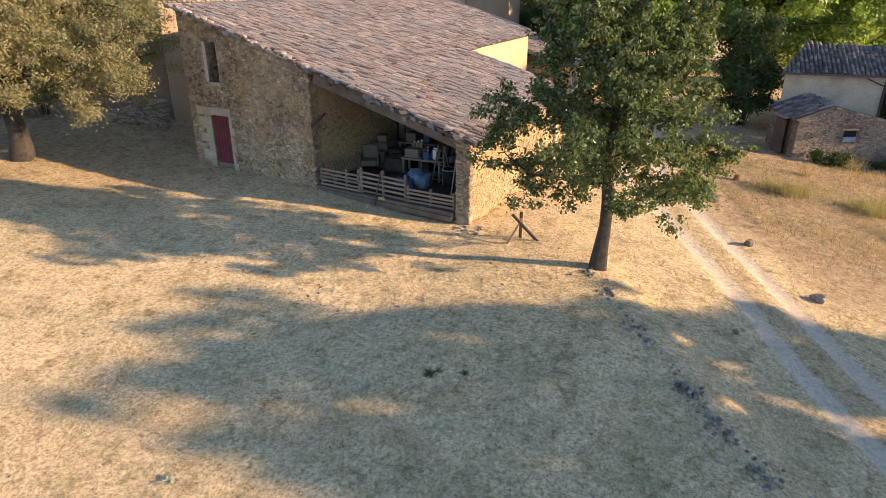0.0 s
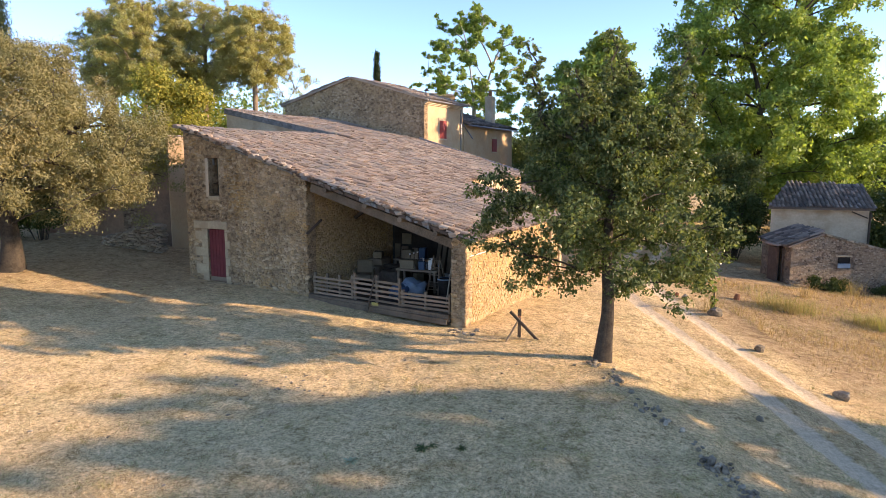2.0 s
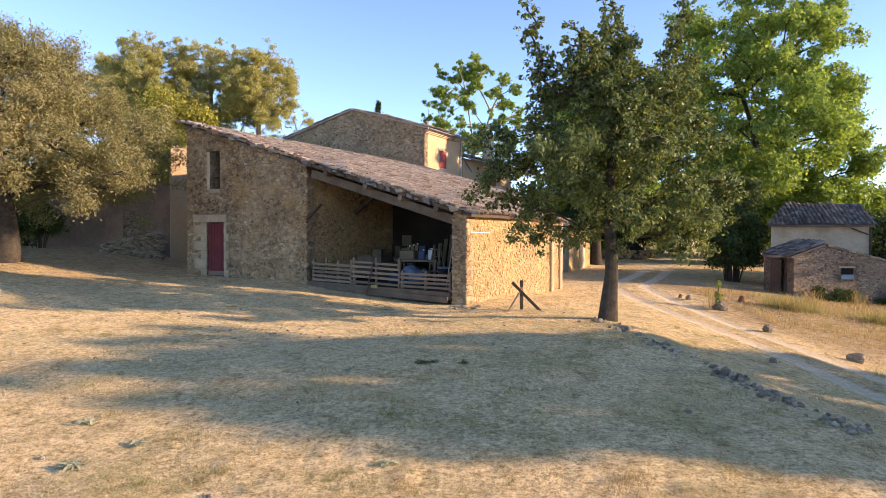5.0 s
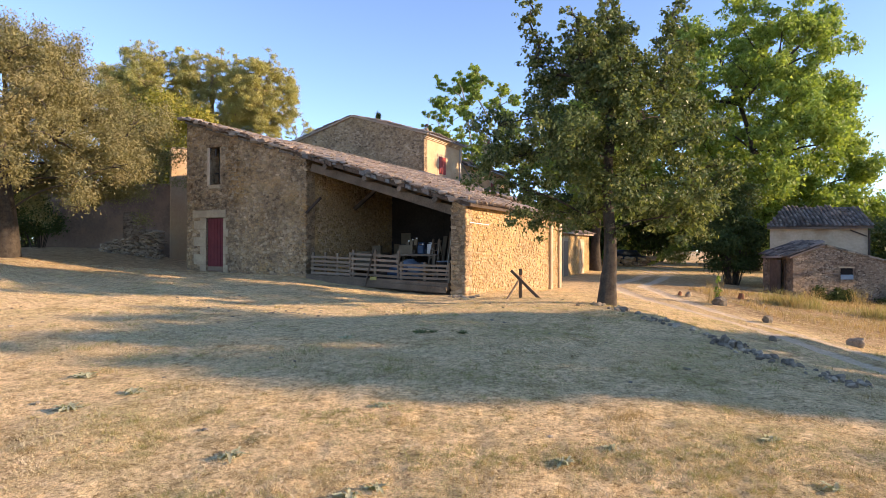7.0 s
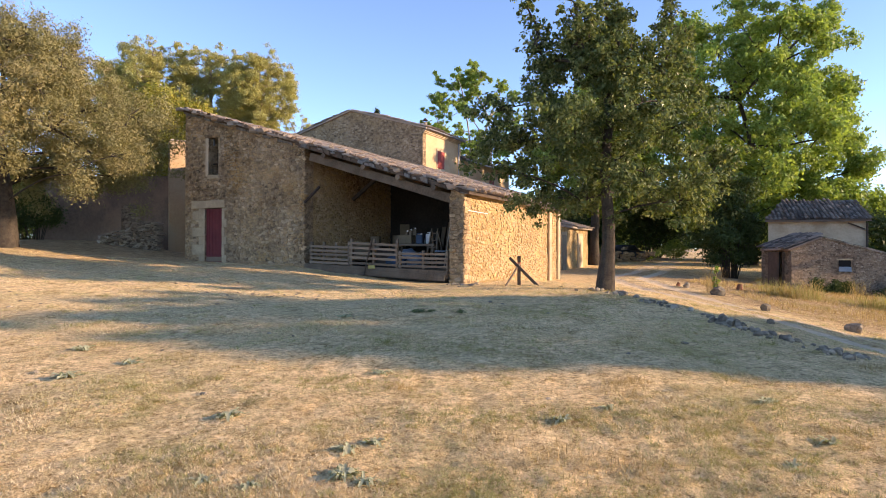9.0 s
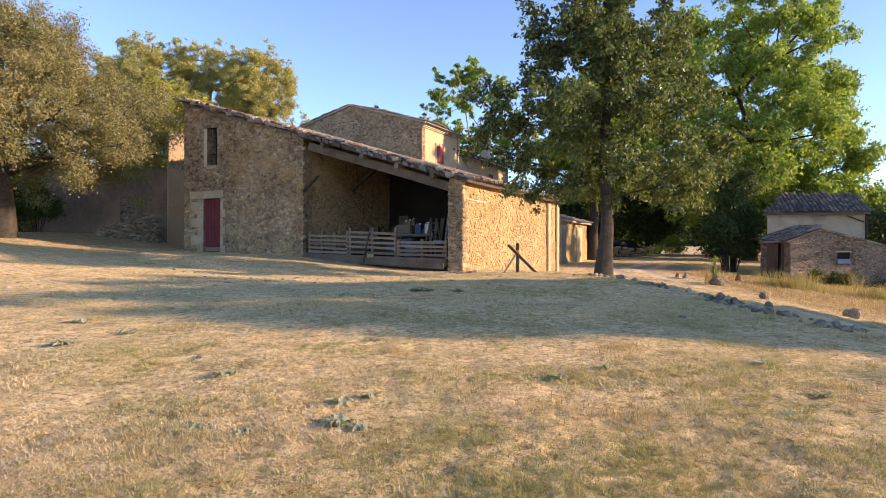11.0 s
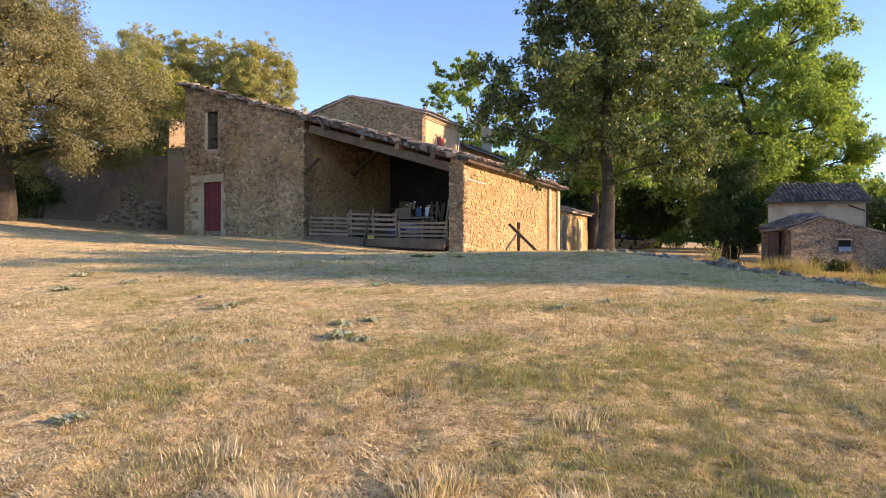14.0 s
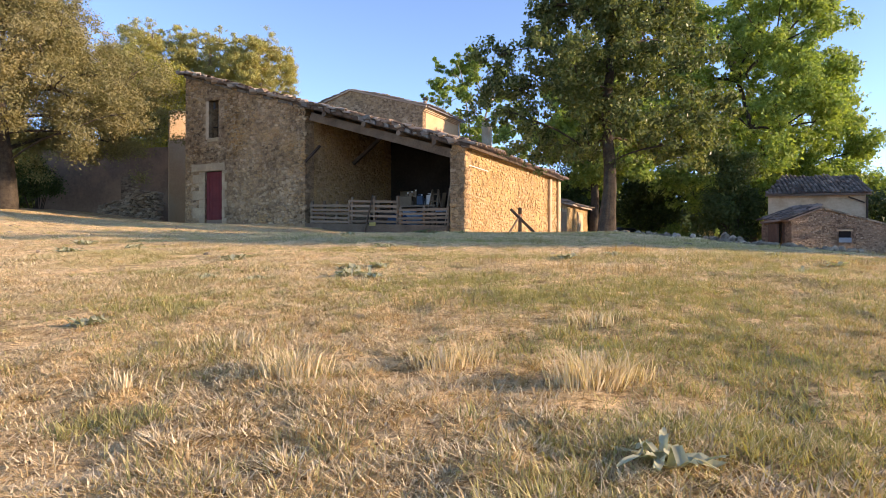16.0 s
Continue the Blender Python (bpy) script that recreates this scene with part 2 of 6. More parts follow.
M["leaf_maple"] = leaf_mat("tree_leaves", (0.042, 0.062, 0.025), (0.116, 0.15, 0.058), (0.34, 0.365, 0.17), 0.44, 0.3)
M["leaf_plane"] = leaf_mat("plane_leaves", (0.115, 0.18, 0.048), (0.25, 0.345, 0.09), (0.46, 0.54, 0.17), 0.52, 0.4)
M["leaf_pine"] = leaf_mat("pine_needles", (0.27, 0.26, 0.1), (0.43, 0.41, 0.17), (0.62, 0.57, 0.27), 0.5, 0.55)
M["leaf_vine"] = leaf_mat("vine_leaves", (0.14, 0.17, 0.03), (0.3, 0.28, 0.055), (0.45, 0.38, 0.08), 0.4, 0.5)
M["leaf_dark"] = leaf_mat("shrub_leaves", (0.03, 0.05, 0.016), (0.065, 0.095, 0.03), (0.13, 0.16, 0.055), 0.3, 0.5)
M["cypress"] = leaf_mat("cypress_needles", (0.015, 0.03, 0.012), (0.03, 0.05, 0.02), (0.06, 0.08, 0.03), 0.15, 0.6)
M["mullein"] = leaf_mat("grey_felted_leaves", (0.3, 0.32, 0.2), (0.46, 0.465, 0.31), (0.62, 0.6, 0.44), 0.3, 0.8)
M["straw"] = leaf_mat("dry_straw", (0.46, 0.36, 0.22), (0.68, 0.55, 0.38), (0.88, 0.76, 0.57), 0.35, 0.7)
M["grass"] = leaf_mat("dry_grass", (0.24, 0.185, 0.115), (0.7, 0.56, 0.36), (0.98, 0.84, 0.61), 0.3, 0.7, (0.56, 0.49, 0.26))
M["green_grass"] = leaf_mat("half_green_grass", (0.2, 0.19, 0.075), (0.37, 0.34, 0.14), (0.58, 0.51, 0.25), 0.35, 0.7)
M["tall_grass"] = leaf_mat("tall_dry_grass", (0.22, 0.15, 0.07), (0.48, 0.345, 0.185), (0.7, 0.54, 0.33), 0.35, 0.7, (0.32, 0.29, 0.125))


def ground_mat():
    m, nt, b = node_mat("dry_meadow")
    pos = position(nt)
    at = nt.nodes.new("ShaderNodeAttribute")
    at.attribute_name = "track"
    fine = mix(nt, 0.4, tex_noise(nt, pos, 9.0, 10.0, 0.85), tex_noise(nt, pos, 60.0, 8.0, 0.85))
    tufts = tex_noise(nt, pos, 3.2, 9.0, 0.8)
    col = ramp(nt, fine, [(0.42, (0.29, 0.205, 0.115)), (0.5, (0.72, 0.535, 0.305)), (0.58, (0.97, 0.77, 0.475))])
    green = ramp(nt, tex_noise(nt, pos, 0.45, 6.0, 0.7), [(0.48, 0.0), (0.64, 0.7)])
    col = mix(nt, green, col, ramp(nt, fine, [(0.42, (0.26, 0.215, 0.11)), (0.58, (0.78, 0.65, 0.38))]))
    soil = ramp(nt, tex_noise(nt, pos, 0.9, 6.0, 0.75), [(0.55, 0.0), (0.66, 0.65)])
    col = mix(nt, soil, col, ramp(nt, fine, [(0.42, (0.33, 0.225, 0.145)), (0.58, (0.80, 0.59, 0.39))]))
    col = mix(nt, 0.9, col, ramp(nt, tufts, [(0.36, (0.42, 0.39, 0.34)), (0.42, (0.78, 0.75, 0.68)), (0.50, (1.0, 1.0, 1.0)), (0.62, (1.0, 0.97, 0.9))]), "MULTIPLY")
    blotch = ramp(nt, tex_noise(nt, pos, 1.25, 7.0, 0.72), [(0.36, (0.66, 0.64, 0.54)), (0.45, (0.96, 0.95, 0.9)), (0.56, (1.04, 1.02, 0.98))])
    col = mix(nt, 1.0, col, blotch, "MULTIPLY")
    specks = mix(nt, 0.5, tex_noise(nt, pos, 17.0, 2.0, 0.6), tex_noise(nt, pos, 41.0, 2.0, 0.6))
    col = mix(nt, 1.0, col, ramp(nt, specks, [(0.40, (0.52, 0.47, 0.40)), (0.47, (1.0, 1.0, 1.0)), (0.56, (1.02, 1.02, 1.02)), (0.62, (1.15, 1.13, 1.08))]), "MULTIPLY")
    # Rough bank grass; the mask also lays this colour over shaded ground.
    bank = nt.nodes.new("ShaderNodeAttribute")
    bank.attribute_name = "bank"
    rough_grass_and_shade = ramp(nt, mix(nt, 0.5, fine, tufts), [(0.40, (0.10, 0.065, 0.035)), (0.5, (0.33, 0.22, 0.115)), (0.60, (0.58, 0.43, 0.25))])
    col = mix(nt, bank.outputs["Fac"], col, rough_grass_and_shade)
    dirt = ramp(nt, fine, [(0.40, (0.42, 0.325, 0.215)), (0.60, (0.82, 0.67, 0.475))])
    rag = nt.nodes.new("ShaderNodeMath")
    rag.operation = "MULTIPLY_ADD"
    nt.links.new(tex_noise(nt, pos, 2.2, 5.0, 0.7), rag.inputs[0])
    rag.inputs[1].default_value = 0.9
    nt.links.new(at.outputs["Fac"], rag.inputs[2])
    col = mix(nt, ramp(nt, rag.outputs[0], [(0.78, 0.0), (1.1, 0.85)]), col, dirt)
    nt.links.new(col, b.inputs["Base Color"])
    b.inputs["Roughness"].default_value, b.inputs["Specular IOR Level"].default_value = 1.0, 0.1
    bump(nt, mix(nt, 0.5, fine, tufts), 1.0, 0.07, b)
    return m


M["ground"] = ground_mat()


# ---- building helpers ----
def part(name, bm, material, parent=None, label="", smooth=False):
    me = bpy.data.meshes.new(name)
    if isinstance(bm, tuple):
        me.from_pydata(bm[0].tolist() if hasattr(bm[0], "tolist") else bm[0], [], bm[1].tolist() if hasattr(bm[1], "tolist") else bm[1])
    else:
        bm.to_mesh(me)
        bm.free()
    if smooth:
        me.polygons.foreach_set("use_smooth", [True] * len(me.polygons))
    me.materials.append(M[material])
    ob = new(name, me)
    if parent:
        ob.parent = parent
    if label:
        ob["label"] = label
    return ob


def thing(name, m, label, category, group="", kind=""):
    ob = new(name)
    ob.empty_display_size = 0.2
    ob.matrix_basis = m
    return tagged(ob, label, category, group, kind)


def box(bm, x0, x1, y0, y1, z0, z1, bevel=0.0, m=None):
    """A box, bevelled, into bm."""
    r = bmesh.ops.create_cube(bm, size=1.0)
    t = Matrix.LocRotScale(((x0 + x1) / 2, (y0 + y1) / 2, (z0 + z1) / 2), None, (abs(x1 - x0), abs(y1 - y0), abs(z1 - z0)))
    bmesh.ops.transform(bm, matrix=(m or Matrix()) @ t, verts=r["verts"])
    if bevel:
        edges = list({e for v in r["verts"] for e in v.link_edges})
        bmesh.ops.bevel(bm, geom=edges, offset=bevel, segments=1, affect="EDGES", profile=0.6)
    return bm


def bar(bm, a, b, w, h=None, sides=4, taper=1.0):
    """A straight bar or pole from a to b into bm."""
    a, b = Vector(a), Vector(b)
    d = b - a
    r = bmesh.ops.create_cone(bm, cap_ends=True, segments=sides, radius1=w * (0.7071 if sides == 4 else 0.5), radius2=w * taper * (0.7071 if sides == 4 else 0.5), depth=d.length)
    q = d.to_track_quat("Z", "Y").to_matrix().to_4x4()
    spin = Matrix.Rotation(math.pi / 4 if sides == 4 else 0, 4, "Z")
    bmesh.ops.transform(bm, matrix=Matrix.Translation((a + b) / 2) @ q @ Matrix.Diagonal((1, (h / w) if h else 1, 1, 1)) @ spin, verts=r["verts"])
    return bm


def prism(outline, y0, y1, bm=None):
    """A solid with the outline given in x and z, from y0 to y1."""
    bm = bm or bmesh.new()
    front = [bm.verts.new((x, y0, z)) for x, z in outline]
    back = [bm.verts.new((x, y1, z)) for x, z in outline]
    bm.faces.new(front)
    bm.faces.new(back[::-1])
    n = len(outline)
    for i in range(n):
        bm.faces.new((front[i], back[i], back[(i + 1) % n], front[(i + 1) % n]))
    bmesh.ops.recalc_face_normals(bm, faces=bm.faces)
    return bm


def blob(rng, nx=1, ny=1, nz=1, rough=0.18, sub=1):
    """A stone: a rounded lump with flattened, uneven sides, as vertex and face arrays."""
    bm = bmesh.new()
    bmesh.ops.create_icosphere(bm, subdivisions=sub, radius=1.0)
    v = np.array([p.co[:] for p in bm.verts])
    f = [[q.index for q in p.verts] for p in bm.faces]
    bm.free()
    v = np.sign(v) * np.abs(v) ** 0.62
    v *= 1 + rng.uniform(-rough, rough, (len(v), 1))
    return v * [nx, ny, nz], np.array(f)


def joined(pieces):
    """Many (verts, faces) with equal face sizes into one pair."""
    vs, fs, n = [], [], 0
    for v, f in pieces:
        vs.append(v)
        fs.append(f + n)
        n += len(v)
    return np.concatenate(vs), np.concatenate(fs)


# ---- terrain ----
COARSE = [(x, y) for y in (0, 8, 16, 24, 32, 40) for x in (-20, -10, 0, 8, 16, 24)]
FINE = [(6.5, 14), (4, 17), (4, 23), (9, 12), (9, 18), (9, 24), (-5, 25), (0, 12)]
LIFT = [-1.029, -0.332, 0.688, 0.653, 0.008, 0.078, 0.049, -0.278, -0.301, 0.957, -0.503, 0.114, 0.767, 0.722, -0.237, 0.143, -0.187, 1.261, -1.934, 0.073, -0.388, 0.670, 0.408, -0.377, -0.057, 0.881, -1.178, 0.612, -0.200, 0.260, 0.290, -0.015, 0.037, 0.969, -0.247, -0.137, -0.234, 0.217, -0.491, 0.280, 0.406, 0.599, 0.120, 0.554, 0.104, 0.452, 0.170, 0.361]


def step_line(y):
    return 5.4 + (17.8 - y) * 0.19


def ground_z(x, y):
    """Height of the meadow: a gentle plane with broad swells and a low terrace step."""
    x, y = np.clip(np.asarray(x, float), -45, 60), np.clip(np.asarray(y, float), -25, 110)
    z = LIFT[0] + LIFT[1] * x / 20 + LIFT[2] * y / 20
    k = 3
    for pts, r in ((COARSE, 8.0), (FINE, 3.5)):
        for a, b in pts:
            z = z + LIFT[k] * np.exp(-((x - a) ** 2 + (y - b) ** 2) / (2 * r * r))
            k += 1
    return z - LIFT[k] * 0.5 * np.tanh((x - step_line(y)) / 0.45) * np.exp(-(((y - 11) / 9) ** 4))


def gz(x, y):
    return float(ground_z(x, y))


def rut(y, right):
    """x of the two wheel ruts of the track at depth y."""
    near = 8.95 + 0.012 * np.minimum(y - 15, 0) ** 2 - 0.02 * np.clip(y - 18, 0, 10) + 0.05 * np.clip(y - 28, 0, 5)
    return near + np.maximum(y - 33, 0) * 0.45 + (1.65 if right else 0.0)


def track_amount(x, y):
    a = np.maximum(np.exp(-(((x - rut(y, False)) / 0.36) ** 2)), np.exp(-(((x - rut(y, True)) / 0.34) ** 2)))
    yard = np.clip((y - 26) / 6, 0, 1) * np.exp(-(((x - rut(y, False) - 1) / 1.6) ** 2)) * 0.2
    return np.clip(np.maximum(a, yard), 0, 1) * (y > 3) * (y < 120)


def axis_lines(lo, hi, fine_lo, fine_hi, fine):
    a = [fine_lo]
    while a[-1] < fine_hi:
        a.append(a[-1] + fine)
    d = fine
    while a[-1] < hi:
        d *= 1.25
        a.append(a[-1] + d)
    d = fine
    while a[0] > lo:
        d *= 1.25
        a.insert(0, a[0] - d)
    return np.array(a)


gx, gy = axis_lines(-2500, 2500, -20, 26, 0.2), axis_lines(-1500, 3000, -2, 40, 0.2)
gx = np.sort(np.concatenate([gx, np.arange(-3.6, 3.6, 0.06)]))
gy = np.sort(np.concatenate([gy, np.arange(0.4, 5.5, 0.06)]))
gx, gy = gx[np.r_[True, np.diff(gx) > 0.015]], gy[np.r_[True, np.diff(gy) > 0.015]]
GX, GY = np.meshgrid(gx, gy)
TR = track_amount(GX, GY)
rough_z = np.array([noise.noise(Vector((x * 0.9, y * 0.9, 0))) for x, y in zip(GX.ravel(), GY.ravel())]).reshape(GX.shape)
rough_f = np.array([noise.noise(Vector((x * 3.7, y * 3.7, 4))) for x, y in zip(GX.ravel(), GY.ravel())]).reshape(GX.shape)
rough_n = np.array([noise.noise(Vector((x * 10, y * 10, 9))) if abs(x) < 7 and -1 < y < 10 else 0.0 for x, y in zip(GX.ravel(), GY.ravel())]).reshape(GX.shape)
GZ = ground_z(GX, GY) - 0.07 * TR + 0.03 * rough_z * (1 - TR) + 0.022 * rough_f + 0.016 * rough_n * np.exp(-((GX / 5) ** 4)) * np.exp(-((GY / 7) ** 4))
nx_, ny_ = len(gx), len(gy)
idx = np.arange(nx_ * ny_).reshape(ny_, nx_)
quads = np.stack([idx[:-1, :-1], idx[:-1, 1:], idx[1:, 1:], idx[1:, :-1]], -1).reshape(-1, 4)
ground = part("ground", (np.stack([GX.ravel(), GY.ravel(), GZ.ravel()], -1), quads), "ground", None, "", True)
tagged(ground, "dry trampled meadow with pale wheel ruts and bare soil", "ground", "", "structure")
ground.data.attributes.new("track", "FLOAT", "POINT").data.foreach_set("value", TR.ravel())
BANK_SHADE = 1 / (1 + np.exp(-(GX - 11.6 - 0.5 * np.sin(GY * 0.7)) / 0.35)) / (1 + np.exp(-(GY - 17.5) / 1.2)) * (GY < 36)
BANK_SHADE = np.maximum(BANK_SHADE, 0.45 * np.exp(-(((GX - 9.8) / 0.5) ** 2)) * (GY > 8) * (GY < 27))
# Left corner browned: leaf litter, with the barn's shade put into the colour.
BANK_SHADE = np.maximum(BANK_SHADE, 0.75 / (1 + np.exp((GX + 10.0 + 0.8 * np.sin(GY * 0.9)) / 1.3)) / (1 + np.exp(-(GY - 22.5 - 0.9 * np.sin(GX * 0.7)) / 1.3)))
# Far yard darkened in colour to stand in for the shade on it.
BANK_SHADE = np.maximum(BANK_SHADE, 0.7 * np.exp(-(((GX - 15) / 8) ** 4)) * np.exp(-(((GY - 40) / 6.5) ** 4)))
ground.data.attributes.new("bank", "FLOAT", "POINT").data.foreach_set("value", np.clip(BANK_SHADE, 0, 0.92).ravel())


def surface_z(x, y):
    """Height of the finished ground sheet, with its small hummocks."""
    i, j = np.clip(np.searchsorted(gx, x) - 1, 0, nx_ - 2), np.clip(np.searchsorted(gy, y) - 1, 0, ny_ - 2)
    p, q = (x - gx[i]) / (gx[i + 1] - gx[i]), (y - gy[j]) / (gy[j + 1] - gy[j])
    return (GZ[j, i] * (1 - p) + GZ[j, i + 1] * p) * (1 - q) + (GZ[j + 1, i] * (1 - p) + GZ[j + 1, i + 1] * p) * q

# ---- masonry and tiles ----
rng = np.random.default_rng(7)
STONES = [blob(rng, 1, 1, 1, 0.2) for _ in range(8)]


def stone_meshes(material):
    out = []
    for v, f in STONES:
        me = bpy.data.meshes.new("stone")
        me.from_pydata(v.tolist(), [], f.tolist())
        me.materials.append(M[material])
        out.append(me)
    return out


def wall_stones(parent, material, inside, x0, x1, z0, z1, place, singles, size=0.17, keep=1.0, proud=0.035, prefer=None):
    """Rubble laid in wavy courses on a wall face. place(a, b, out) gives the pose of a stone at a along and b up the wall; inside(a, b) says where wall is."""
    spots = []
    z = z0
    while z < z1:
        h = size * rng.uniform(0.75, 1.25)
        x = x0 + rng.uniform(0, 0.2)
        while x < x1:
            w = size * rng.uniform(0.75, 1.9)
            a, b = x + w / 2, z + h / 2 + 0.05 * math.sin(x * 2.1 + z * 3) + rng.uniform(-0.035, 0.035)
            if rng.random() < keep and inside(a, b, w / 2, h / 2):
                spots.append((a, b, w, h))
            x += w * 1.03
        z += h * 1.0
    order = sorted(range(len(spots)), key=lambda i: (prefer(*spots[i][:2]) if prefer else i))
    single = set(order[:singles])
    meshes, rest = stone_meshes(material), []
    for i, (a, b, w, h) in enumerate(spots):
        k = int(rng.integers(8))
        m = place(a, b) @ Matrix.Rotation(rng.uniform(-0.35, 0.35), 4, "Y") @ Matrix.Diagonal((w * 0.5, proud * rng.uniform(0.5, 1.5) + 0.02, h * rng.uniform(0.42, 0.58), 1))
        if i in single:
            ob = new("stone", meshes[k])
            ob.parent = parent
            ob.matrix_basis = m
        else:
            v, f = STONES[k]
            rest.append((v @ np.array(m.to_3x3()).T + np.array(m.translation), f))
    if rest:
        ob = part("rubble_facing", joined(rest), material, parent)
        ob["kind"] = "stuff"


def tile_shape(length=0.47, width=0.2, taper=0.82, seg=5):
    """A half-round clay tile, along -x down the slope, with a lip."""
    a = np.linspace(0, math.pi, seg + 1)
    ring = lambda x, r: np.stack([np.full(seg + 1, x), -np.cos(a) * r, np.sin(a) * r * 0.95], -1)
    v = np.concatenate([ring(-length / 2, width / 2), ring(length / 2, width / 2 * taper), ring(-length / 2 + 0.004, width / 2 - 0.018)])
    n = seg + 1
    f = [[i, i + 1, n + i + 1, n + i] for i in range(seg)] + [[i + 1, i, 2 * n + i, 2 * n + i + 1] for i in range(seg)]
    return v, np.array(f)


TILE = tile_shape()


def tile_roof(parent, material, down, up, along0, along1, place, singles=0, prefer=None, pitch=0.235, step=0.36, uneven=0.04, cover=None):
    """Cover tiles over a roof: a runs along the eave, b up the slope. place(a, b) gives the pose with x up the slope, y along, z out."""
    me = bpy.data.meshes.new("roof_tile")
    me.from_pydata(TILE[0].tolist(), [], TILE[1].tolist())
    me.materials.append(M[material])
    spots = []
    a = along0 + pitch / 2
    while a < along1:
        b = down + 0.15 + rng.uniform(-0.05, 0.05)
        while b < up - 0.05:
            if not cover or cover(a, b):
                spots.append((a + rng.normal(0, 0.012), b + rng.normal(0, 0.02)))
            b += step
        a += pitch
    order = sorted(range(len(spots)), key=lambda i: (prefer(*spots[i]) if prefer else i))
    single, rest = set(order[:singles]), []
    for i, (a, b) in enumerate(spots):
        wave = 0.04 * math.sin(a * 0.9 + b * 0.5) + 0.025 * math.sin(b * 1.3 + a * 0.4)
        m = place(a, b) @ Matrix.Translation((0, 0, 0.03 + wave + rng.normal(0, uneven * 0.5))) @ Euler((rng.normal(0, 0.06), rng.normal(0.05, 0.03), rng.normal(0, 0.05))).to_matrix().to_4x4()
        if i in single:
            ob = new("roof_tile", me)
            ob.parent = parent
            ob.matrix_basis = m
        else:
            rest.append((TILE[0] @ np.array(m.to_3x3()).T + np.array(m.translation), TILE[1]))
    ob = part("tile_field", joined(rest), material, parent)
    ob["kind"] = "stuff"


# ---- the stone barn: x to the right along the front (0 at the front corner), y back, z up ----
BARN = pose(0.94, 21.4, 0, 0, 0, -27.0)
barn = thing("stone_barn", BARN, "long rubble-stone barn with a clay-tile lean-to roof and an open bay", "barn")
W_LEFT, DEEP = -13.15, 11.1


def roof_z(x):
    u = -x
    return 3.6 + 0.298 * min(u, 13.2) + 0.2 * max(u - 13.2, 0)


# front wall left of the bay, with door and slit window cut through
DOOR = (-12.0, -11.03, 1.05, 3.28)
SLIT = (-11.8, -11.24, 4.66, 6.22)
T_ = 0.55


def top_box(bm, x0, x1, y0, y1, z0, zoff=0.0):
    prism([(x0, z0), (x1, z0), (x1, roof_z(x1) + zoff), (x0, roof_z(x0) + zoff)], y0, y1, bm)


def wall_piece(outline, y0=0.0):
    return part("front_wall", prism(outline, y0, T_), "rubble", barn, "brown rubble stone wall in lime mortar")


wall_piece([(W_LEFT, 0), (DOOR[0], 0), (DOOR[0], roof_z(DOOR[0])), (W_LEFT, roof_z(W_LEFT))])
wall_piece([(DOOR[0], DOOR[3]), (SLIT[0], DOOR[3]), (SLIT[0], roof_z(SLIT[0])), (DOOR[0], roof_z(DOOR[0]))])
wall_piece([(SLIT[0], DOOR[3]), (SLIT[1], DOOR[3]), (SLIT[1], SLIT[2]), (SLIT[0], SLIT[2])])
wall_piece([(SLIT[0], SLIT[3]), (SLIT[1], SLIT[3]), (SLIT[1], roof_z(SLIT[1])), (SLIT[0], roof_z(SLIT[0]))])
wall_piece([(SLIT[1], DOOR[3]), (DOOR[1], DOOR[3]), (DOOR[1], roof_z(DOOR[1])), (SLIT[1], roof_z(SLIT[1]))])
wall_piece([(DOOR[0], 0), (DOOR[1], 0), (DOOR[1], DOOR[2]), (DOOR[0], DOOR[2])], 0.02)
wall_piece([(DOOR[1], 0), (-6.75, 0), (-6.75, roof_z(-6.75)), (DOOR[1], roof_z(DOOR[1]))])

# side walls, bay walls, back
bm = bmesh.new()
box(bm, -0.5, 0, 0.5, DEEP, -0.3, 3.5)
long_wall = part("side_wall", bm, "yellow_render", barn, "sunlit ochre stone wall with worn plaster")
bm = bmesh.new()
box(bm, -0.56, 0.02, -0.02, 0.5, 0, 3.5, 0.04)
pillar = part("corner_pillar", bm, "rubble", barn, "rough dressed limestone corner pillar")
# Ochre instead of the front's brown stone stands in for light entering here.
bm = bmesh.new()
top_box(bm, -7.25, -6.75, T_, 7.6, 0, -0.25)
part("bay_side_wall", bm, "ochre_rubble", barn, "rubble wall inside the bay, coloured ochre as if lit")
# Back wall painted dark to stand in for the bay's deep shade.
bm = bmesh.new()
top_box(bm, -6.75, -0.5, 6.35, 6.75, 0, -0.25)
part("bay_back_wall", bm, "shadow_dark", barn, "bay back wall darkened in place of shade")
bm = bmesh.new()
top_box(bm, W_LEFT, W_LEFT + 0.5, T_, DEEP, 0, -0.1)
part("left_wall", bm, "grey_rubble", barn)
bm = bmesh.new()
top_box(bm, W_LEFT, -0.5, DEEP - 0.4, DEEP, 0, -0.05)
part("back_wall", bm, "grey_rubble", barn)
# Floor slab added dark to deepen the shade within the bay.
part("earth_floor", box(bmesh.new(), -6.76, -0.49, 0.12, 6.36, 0.2, 0.9), "earth", barn, "trodden earth floor, darkened in place of bay shade")
# pilaster near the far end of the side wall
bm = bmesh.new()
box(bm, 0.0, 0.14, 9.3, 9.62, -0.3, 3.35, 0.03)
box(bm, 0.0, 0.12, 10.75, DEEP + 0.02, -0.3, 3.4, 0.03)
part("pilaster", bm, "dressed", barn)


